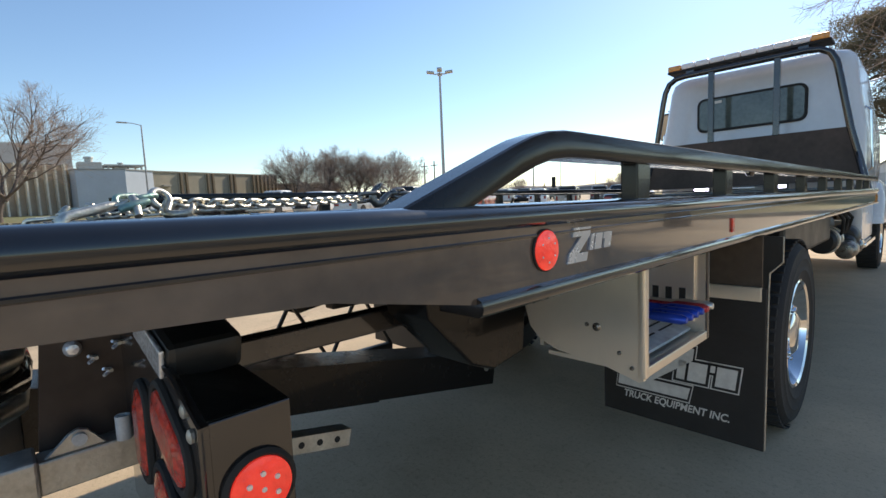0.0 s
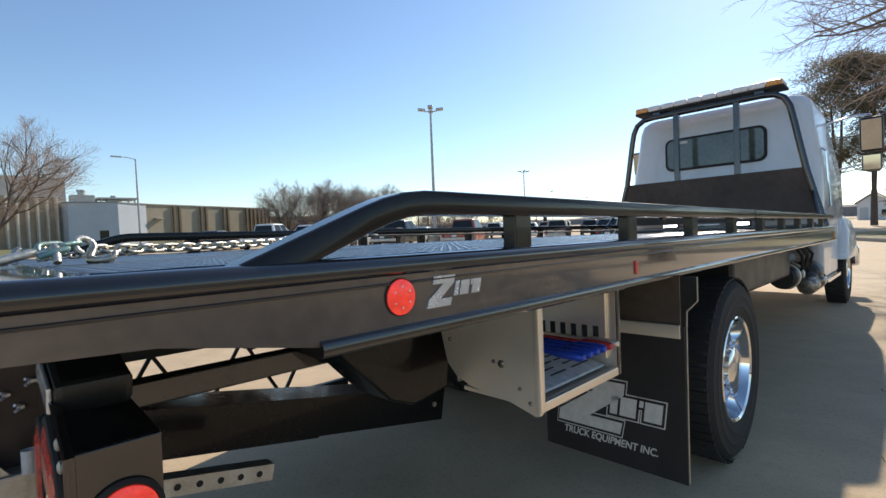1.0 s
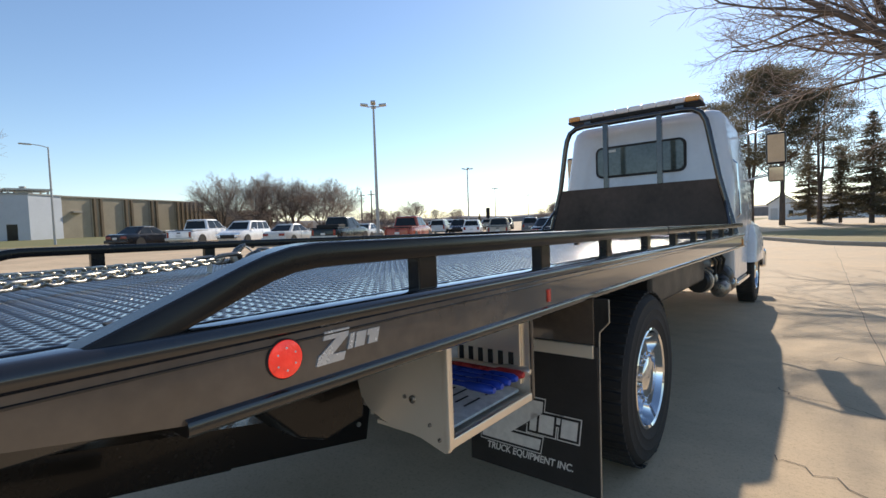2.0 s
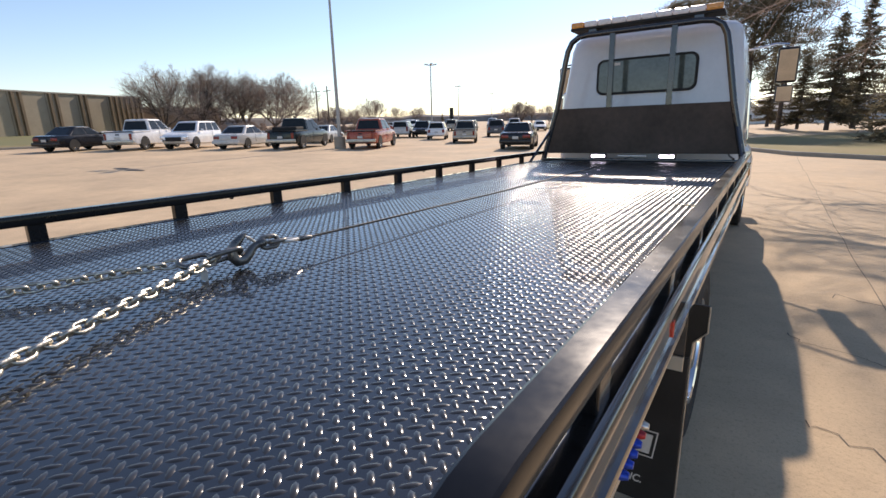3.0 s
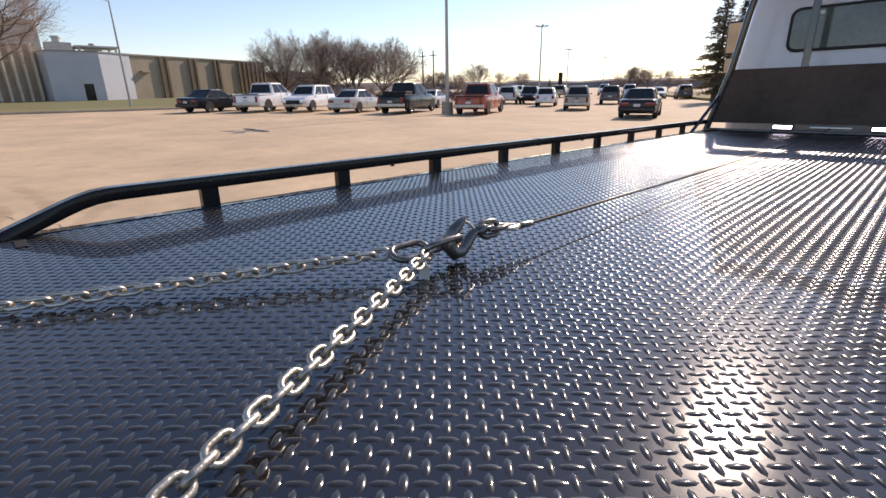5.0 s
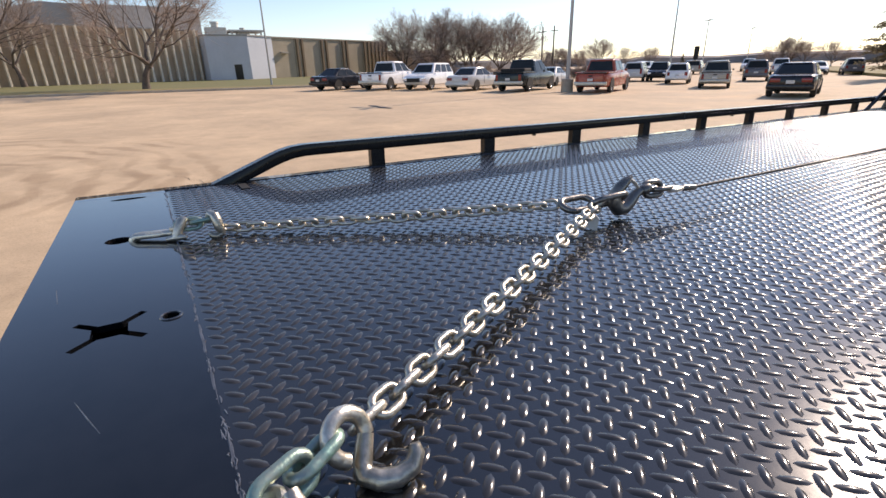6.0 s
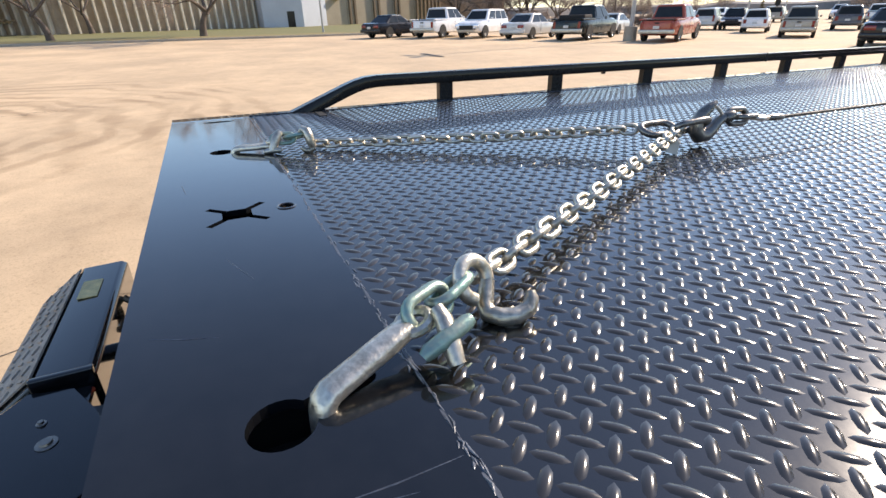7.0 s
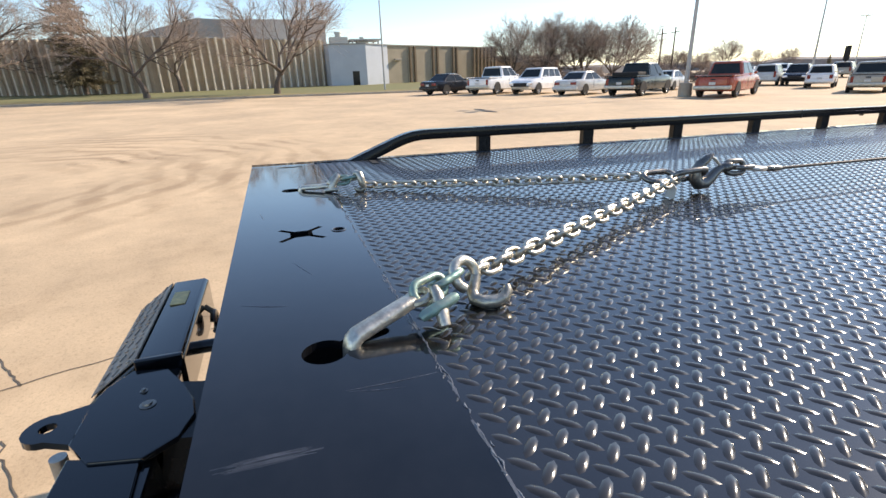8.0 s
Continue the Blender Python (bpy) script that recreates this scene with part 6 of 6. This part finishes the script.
# tail lamp pods
for side in (1, -1):
    S = lambda x: side * x
    pod = part("lamp_pod", prism(bmesh.new(), [(S(1.022), 0.5), (S(1.022), 0.812), (S(0.9), 0.855), (S(0.72), 0.892), (S(0.5), 0.885), (S(0.5), 0.5)], "y", 0.258, 0.268), M_BLACK, truck, "black tail-lamp plate with red lenses")
    part("pod_side", boxm((min(S(1.008), S(1.022)), 0.268, 0.5), (max(S(1.008), S(1.022)), 0.388, 0.815), 0.002), M_BLACK, pod)
    part("pod_edge", sweep(bmesh.new(), [(S(1.022), 0.256, 0.5), (S(1.022), 0.256, 0.812), (S(0.9), 0.256, 0.855), (S(0.72), 0.256, 0.892)], 0.004, 6), M_BLACK, pod)
    ml = Matrix.Translation((S(1.022), 0.331, 0.698)) @ Matrix.Rotation(radians(90 * side), 4, "Y")
    gk = part("side_lamp", lathe(bmesh.new(), [(0.0, 0.0), (0.056, 0.0), (0.057, 0.006), (0.05, 0.011), (0.046, 0.009)], ml, 36), M_RUBBER, pod)
    part("side_lens", lathe(bmesh.new(), [(0.047, 0.006), (0.046, 0.013), (0.03, 0.018), (0.0, 0.02)], ml, 36), M_RED, gk, "lit round red lens")
    for k in range(7):
        a, r = 2 * math.pi * k / 6, 0.0 if k == 6 else 0.024
        part("lamp_diode", lathe(bmesh.new(), [(0.005, 0.0), (0.004, 0.003), (0.0, 0.004)], ml @ Matrix.Translation((r * math.cos(a), r * math.sin(a), 0.0175)), 10), M_CLEAR, gk)
    for cx, cz, ang, a, b in ((0.672, 0.695, 88, 0.088, 0.036), (0.868, 0.752, -27, 0.095, 0.044), (0.83, 0.60, -30, 0.085, 0.04)):
        mo = Matrix.Translation((S(cx), 0.256, cz)) @ Matrix.Rotation(radians(90), 4, "X") @ Matrix.Rotation(radians(ang * side), 4, "Z")
        ring_pts = oval(a + 0.008, b + 0.008, 10)
        o = part("tail_lamp", sweep(bmesh.new(), [mo @ Vector(q) for q in ring_pts], 0.009, 8, closed=True), M_RUBBER, pod)
        lens = bmesh.new()
        loft(lens, [[mo @ Vector((x, y, 0.001)) for x, y, _ in oval(a, b, 10)], [mo @ Vector((x * 0.96, y * 0.92, 0.009)) for x, y, _ in oval(a, b, 10)], [mo @ Vector((x * 0.7, y * 0.6, 0.015)) for x, y, _ in oval(a, b, 10)]])
        part("tail_lens", lens, M_RED_OFF, o, "ribbed red lens")
    rear_edge = [(1.018, 0.81), (0.9, 0.851), (0.72, 0.888), (0.5, 0.881)]
    front_edge = [(1.018, 0.815), (0.9, 0.822), (0.72, 0.83), (0.5, 0.835)]
    skin = lambda dz: [(S(x), 0.268, z - dz) for x, z in rear_edge] + [(S(x), 0.388, z - dz) for x, z in front_edge[::-1]]
    part("pod_hood", loft(bmesh.new(), [skin(0.0), skin(0.006)]), M_BLACK_DULL, pod)
    part("pod_wall", boxm((min(S(0.5), S(1.008)), 0.382, 0.5), (max(S(0.5), S(1.008)), 0.388, 0.815)), M_BLACK_DULL, pod)
    tl = Matrix.Translation((S(0.77), 0.262, 0.885)) @ Matrix.Rotation(radians(14 * side), 4, "Y")
    pl = part("plate_lamp", box(bmesh.new(), (-0.1, -0.004, -0.03), (0.1, 0.12, 0.035), 0.014, tl), M_BLACK_DULL, pod, "black plate-lamp housing")
    part("plate_lens", box(bmesh.new(), (-0.09, -0.012, -0.022), (0.09, -0.004, 0.028), 0.003, tl), M_CLEAR, pl, "clear ribbed lens")
    for x, z in ((0.985, 0.79), (0.985, 0.54), (0.96, 0.82)):
        part("pod_bolt", lathe(bmesh.new(), [(0.011, 0.0), (0.011, 0.005), (0.006, 0.008), (0.0, 0.0085)], Matrix.Translation((S(x), 0.257, z)) @ Matrix.Rotation(radians(90), 4, "X"), 8), M_GALV, pod)
panel = part("tail_panel", prism(bmesh.new(), [(0.105, 0.64), (0.36, 0.64), (0.36, 0.985), (0.135, 0.985)], "x", 0.487, 0.497), M_BOARD, truck, "dark brown-black tail side panel")
for y, z in ((0.235, 0.785), (0.212, 0.818), (0.255, 0.84)):
    part("nut_stud", cyl(bmesh.new(), (0.497, y, z), (0.512, y, z), 0.004, 8), M_GALV, panel)
    for a in (-28, 28):
        part("wing_nut", sweep(bmesh.new(), [(0.502, y, z), (0.514, y - 0.016 * math.cos(radians(a)), z + 0.016 * math.sin(radians(a)))], [0.005, 0.0035], 6), M_CLEAR, panel)
part("license_lamp", lathe(bmesh.new(), [(0.016, 0.0), (0.016, 0.012), (0.01, 0.02), (0.0, 0.022)], Matrix.Translation((0.497, 0.175, 0.845)) @ Matrix.Rotation(radians(90), 4, "Y"), 16), M_CLEAR, panel)
tie = part("slide_tube", boxm((0.5, 0.098, 0.585), (0.56, 0.4, 0.652), 0.004), M_GALV, truck, "weathered grey square tube")
part("tube_sleeve", boxm((0.485, 0.0, 0.572), (0.575, 0.1, 0.662), 0.006), M_GALV, tie)
part("tube_lug", prism(bmesh.new(), [(0.11, 0.652), (0.21, 0.652), (0.19, 0.672), (0.182, 0.688), (0.165, 0.694), (0.15, 0.688), (0.138, 0.672)], "x", 0.54, 0.552, bevel=0.002), M_GALV, tie)
part("lug_pin", cyl(bmesh.new(), (0.552, 0.166, 0.674), (0.56, 0.166, 0.674), 0.0125, 16), M_DECAL, tie)
part("tube_post", lathe(bmesh.new(), [(0.014, 0.0), (0.014, 0.05), (0.009, 0.05), (0.009, 0.02)], Matrix.Translation((0.565, 0.238, 0.652)), 16), M_DECAL, tie)
mast = part("lift_mast", boxm((-0.4, 0.02, 0.3), (0.3, 0.09, 0.97), 0.01), M_BLACK_DULL, truck, "dark wheel-lift mast plate")
for z, r, m_ in ((0.80, 0.022, M_GALV), (0.745, 0.03, M_BLACK), (0.69, 0.02, M_GALV)):
    part("hydraulic_pipe", sweep(bmesh.new(), [(-0.35, 0.1, z - 0.02), (0.1, 0.098, z), (0.32, 0.085, z + 0.01), (0.42, 0.03, z + 0.015)], r, 12), m_, mast)

# wheel-lift crossbar with step behind the bed
lift = part("lift_crossbar", boxm((-0.2, -0.33, 0.615), (0.9, -0.2, 0.725), 0.01), M_DECK, truck, "black wheel-lift crossbar behind the bed")
part("pivot_plate", prism(bmesh.new(), [(-0.19, -0.31), (-0.17, -0.225), (-0.077, -0.176), (0.0, -0.142), (0.06, -0.132), (0.13, -0.155), (0.178, -0.215), (0.155, -0.315), (0.081, -0.369), (-0.05, -0.366), (-0.124, -0.356)], "z", 0.727, 0.742, bevel=0.003), M_DECK, lift, "dark pivot plate with bolts")
part("lower_plate", prism(bmesh.new(), [(-0.19, -0.31), (-0.17, -0.225), (0.0, -0.145), (0.13, -0.155), (0.178, -0.215), (0.155, -0.315), (0.081, -0.369), (-0.124, -0.356)], "z", 0.59, 0.605, bevel=0.003), M_DECK, lift)
part("arm_plate", prism(bmesh.new(), [(0.12, -0.36), (0.17, -0.22), (0.62, -0.20), (0.62, -0.36)], "z", 0.727, 0.736, bevel=0.002), M_DECK, lift)
ear = [(0.06, -0.34), (-0.13, -0.34)] + [(-0.045 + 0.052 * math.cos(radians(a)), -0.455 + 0.05 * math.sin(radians(a))) for a in range(170, 371, 20)]
part("ear_plate", plate(bmesh.new(), ear, [ring2(-0.045, -0.455, 0.018, 16)], 0.695, 0.712), M_DECK, lift)
for x, y, r in ((-0.012, -0.241, 0.018), (-0.075, -0.262, 0.009)):
    part("pivot_bolt", lathe(bmesh.new(), [(r, 0.0), (r, 0.003), (r * 0.6, 0.004), (r * 0.55, 0.008), (0.0, 0.0085)], Matrix.Translation((x, y, 0.741)), 12), M_HOOK, lift)
part("arm_pin", cyl(bmesh.new(), (0.105, -0.38, 0.665), (0.105, -0.38, 0.735), 0.016, 14), M_GALV, lift)
step = part("step_box", prism(bmesh.new(), [(-0.192, 0.615), (-0.192, 0.745), (-0.205, 0.755), (-0.305, 0.752), (-0.43, 0.66), (-0.435, 0.6)], "x", -0.8, -0.2, bevel=0.004), M_DECK, lift, "black step box on the wheel lift")
part("step_tread", prism(bmesh.new(), [(-0.31, 0.7525), (-0.431, 0.6635), (-0.433, 0.6655), (-0.312, 0.7565)], "x", -0.785, -0.225), M_GRIP, step, "rough dark anti-slip strip")
for k in range(14):
    for j in range(3):
        x, u = -0.765 + 0.04 * k, 0.2 + 0.3 * j
        p = Vector((x, -0.311 - 0.12 * u, 0.757 - 0.09 * u))
        part("tread_stud", box(bmesh.new(), (-0.012, -0.0035, 0), (0.012, 0.0035, 0.004), 0.0, Matrix.Translation(p) @ Matrix.Rotation(radians(37), 4, "X") @ Matrix.Rotation(radians(45 if (k + j) % 2 else -45), 4, "Z")), M_GRIP, step)
part("step_label", boxm((-0.68, -0.287, 0.7545), (-0.57, -0.24, 0.7568)), M_BRASS, step, "small worn yellow label")
part("step_edge", boxm((-0.215, -0.31, 0.70), (-0.198, -0.195, 0.762), 0.003), M_DECK, step)
part("safety_hook", sweep(bmesh.new(), arc((-0.6, -0.165, 0.66), 0.034, 20, 300, 14, "xz"), 0.011, 8), M_HOOK, lift)
part("hook_stem", sweep(bmesh.new(), [(-0.6, -0.19, 0.72), (-0.6, -0.17, 0.70), (-0.6, -0.165, 0.69)], 0.01, 8), M_HOOK, lift)
part("stub_pin", cyl(bmesh.new(), (-0.4, -0.2, 0.67), (-0.4, -0.09, 0.67), 0.021, 14), M_DECK, lift)

# control box: levers, slots and decal inside
part("valve_panel", boxm((0.885, 1.29, 0.70), (0.893, 1.735, 0.95)), M_WHITE, cbx, "white slotted valve panel")
part("slot_panel", boxm((0.895, 1.726, 0.69), (1.17, 1.738, 0.93)), M_ALU, cbx)
for k in range(6):
    part("lever_slot", boxm((0.905 + 0.044 * k, 1.7235, 0.72), (0.925 + 0.044 * k, 1.727, 0.80)), M_DARK, cbx)
for k, m_ in enumerate((M_BLUE, M_BLUE, M_BLUE, M_BLUE, M_REDH, M_ALU)):
    y = 1.40 + 0.044 * k
    lv = part("lever", sweep(bmesh.new(), [(0.895, y, 0.768), (1.0, y + 0.02, 0.769), (1.17, y + 0.03, 0.766)], [0.006, 0.008, 0.008], 8), m_, cbx, "anodised control lever")
    part("lever_grip", sweep(bmesh.new(), [(1.14, y + 0.03, 0.766), (1.16, y + 0.03, 0.766), (1.235, y + 0.034, 0.764), (1.25, y + 0.034, 0.764)], [0.008, 0.0135, 0.0145, 0.009], 10), m_, lv)
part("decal_shelf", prism(bmesh.new(), [(0.9, 0.7164), (1.16, 0.668), (1.16, 0.66), (0.9, 0.665)], "y", 1.30, 1.73), M_DECAL, cbx, "sloped instruction decal shelf")
for k in range(7):
    for j in range(3):
        a, b = 0.905 + 0.034 * k, 1.34 + 0.125 * j
        part("decal_bar", prism(bmesh.new(), [(a, 0.7295 - 0.186 * (a - 0.84)), (a + 0.006, 0.7284 - 0.186 * (a - 0.84)), (a + 0.006, 0.7294 - 0.186 * (a - 0.84)), (a, 0.7305 - 0.186 * (a - 0.84))], "y", b, b + 0.07 + 0.02 * ((k + j) % 3)), M_DARK if j else M_REDH, cbx)
for z0, z1 in ((0.632, 0.66), (0.925, 0.955)):
    part("box_frame", boxm((1.185, 1.27, z0), (1.205, 1.765, z1), 0.003), M_ALU, cbx)
for y0 in (1.268, 1.745):
    part("box_post", boxm((1.185, y0, 0.632), (1.207, y0 + 0.022, 0.955), 0.003), M_BLACK if y0 > 1.5 else M_ALU, cbx)
for x, z, r in ((1.04, 0.755, 0.006), (1.07, 0.752, 0.012), (0.86, 0.8, 0.007), (1.135, 0.69, 0.006), (1.17, 0.655, 0.006)):
    part("box_bolt", lathe(bmesh.new(), [(r, 0.0), (r, 0.004), (r * 0.6, 0.007), (0.0, 0.0075)], Matrix.Translation((x, 1.27, z)) @ Matrix.Rotation(radians(90), 4, "X"), 10), M_HOOK, cbx)

# fender guard, tanks and steps ahead of the rear wheel
guard = part("wheel_guard", prism(bmesh.new(), [(0.64, 0.94), (1.327, 0.94), (1.327, 0.845), (1.286, 0.8), (1.284, 0.74), (0.64, 0.74)], "y", 2.191, 2.2), M_BLACK_DULL, truck, "folded black plate above the mud flap")
part("guard_edge", sweep(bmesh.new(), [(1.327, 2.189, 0.94), (1.327, 2.189, 0.845), (1.286, 2.189, 0.8), (1.284, 2.189, 0.74), (1.282, 2.183, 0.1)], 0.003, 6), M_GALV, guard, "pale bare edge")
for side in (1, -1):
    tank = part("fuel_tank", lathe(bmesh.new(), [(0.0, 0.0), (0.1, 0.0), (0.13, 0.03), (0.13, 0.5), (0.1, 0.53), (0.0, 0.53)], Matrix.Translation((side * 0.9, 6.25, 0.58)) @ Matrix.Rotation(radians(-90), 4, "X"), 28), M_BLACK_DULL, truck, "dark cylindrical tank")
    for y in (6.4, 6.62):
        part("tank_strap", sweep(bmesh.new(), [Vector((side * 0.9, y, 0.58)) + Vector((0.134 * math.cos(a), 0, 0.134 * math.sin(a))) for a in [2 * math.pi * k / 24 for k in range(24)]], 0.012, 6, closed=True), M_ALU, tank)
    part("air_tank", lathe(bmesh.new(), [(0.0, 0.0), (0.12, 0.02), (0.15, 0.07), (0.15, 0.3), (0.12, 0.35), (0.0, 0.37)], Matrix.Translation((side * 0.98, 6.98, 0.56)) @ Matrix.Rotation(radians(-90), 4, "X"), 20), M_BLACK_DULL, truck)
    part("filter_can", lathe(bmesh.new(), [(0.0, 0.0), (0.09, 0.0), (0.1, 0.02), (0.1, 0.26), (0.07, 0.3), (0.0, 0.3)], Matrix.Translation((side * 1.0, 7.2, 0.36)), 18), M_GALV, truck)
    st = part("cab_step", boxm((min(side * 0.95, side * 1.16), 7.45, 0.42), (max(side * 0.95, side * 1.16), 8.6, 0.47), 0.01), M_CHROME, truck, "chrome cab entry step")
    part("step_skirt", boxm((min(side * 0.98, side * 1.12), 7.4, 0.47), (max(side * 0.98, side * 1.12), 8.7, 0.95), 0.03), M_WHITE, st)
for k in range(3):
    part("air_bottle", lathe(bmesh.new(), [(0.0, 0.0), (0.07, 0.015), (0.095, 0.06), (0.095, 0.3), (0.07, 0.34), (0.0, 0.355)], Matrix.Translation((1.06 - 0.04 * (k % 2), 6.55 + 0.27 * k, 0.46 + 0.05 * (k % 2))) @ Matrix.Rotation(radians(-90), 4, "X"), 20), (M_HOOK, M_BLACK_DULL, M_BLACK)[k], truck, "small air bottle")
for side in (1, -1):
    part("hydraulic_tank", boxm((min(side * 0.5, side * 0.98), 4.1, 0.6), (max(side * 0.5, side * 0.98), 6.2, 0.94), 0.03), M_BLACK_DULL, truck, "dark hydraulic oil tank under the bed")
    part("exhaust_box", lathe(bmesh.new(), [(0.0, 0.0), (0.12, 0.0), (0.15, 0.03), (0.15, 0.62), (0.12, 0.65), (0.0, 0.65)], Matrix.Translation((side * 0.78, 6.3, 0.72)) @ Matrix.Rotation(radians(-90), 4, "X"), 24), M_BLACK_DULL, truck, "dark exhaust canister")
    for k in range(4):
        part("air_hose", sweep(bmesh.new(), [(side * 1.0, 6.3 + 0.16 * k, 0.92), (side * (1.06 + 0.02 * (k % 2)), 6.36 + 0.17 * k, 0.8), (side * 1.04, 6.5 + 0.15 * k, 0.66), (side * 0.98, 6.58 + 0.15 * k, 0.6)], 0.016, 8), M_RUBBER, truck)
part("front_bumper", boxm((-1.2, 10.7, 0.4), (1.2, 10.85, 0.75), 0.05), M_CHROME, truck)
part("antenna", sweep(bmesh.new(), [(-0.66, 8.0, 2.72), (-0.66, 8.0, 3.08)], [0.008, 0.004], 6), M_DARK, cab)
part("window_sticker", boxm((-0.44, 7.2465, 2.315), (-0.32, 7.2485, 2.35)), M_PRINT, cab)
part("rack_chain", sweep(bmesh.new(), [(1.02, RY + 0.3, 1.2), (1.05, RY + 0.2, 1.16), (1.1, RY + 0.05, 1.14)], 0.012, 8), M_BLACK, rack)
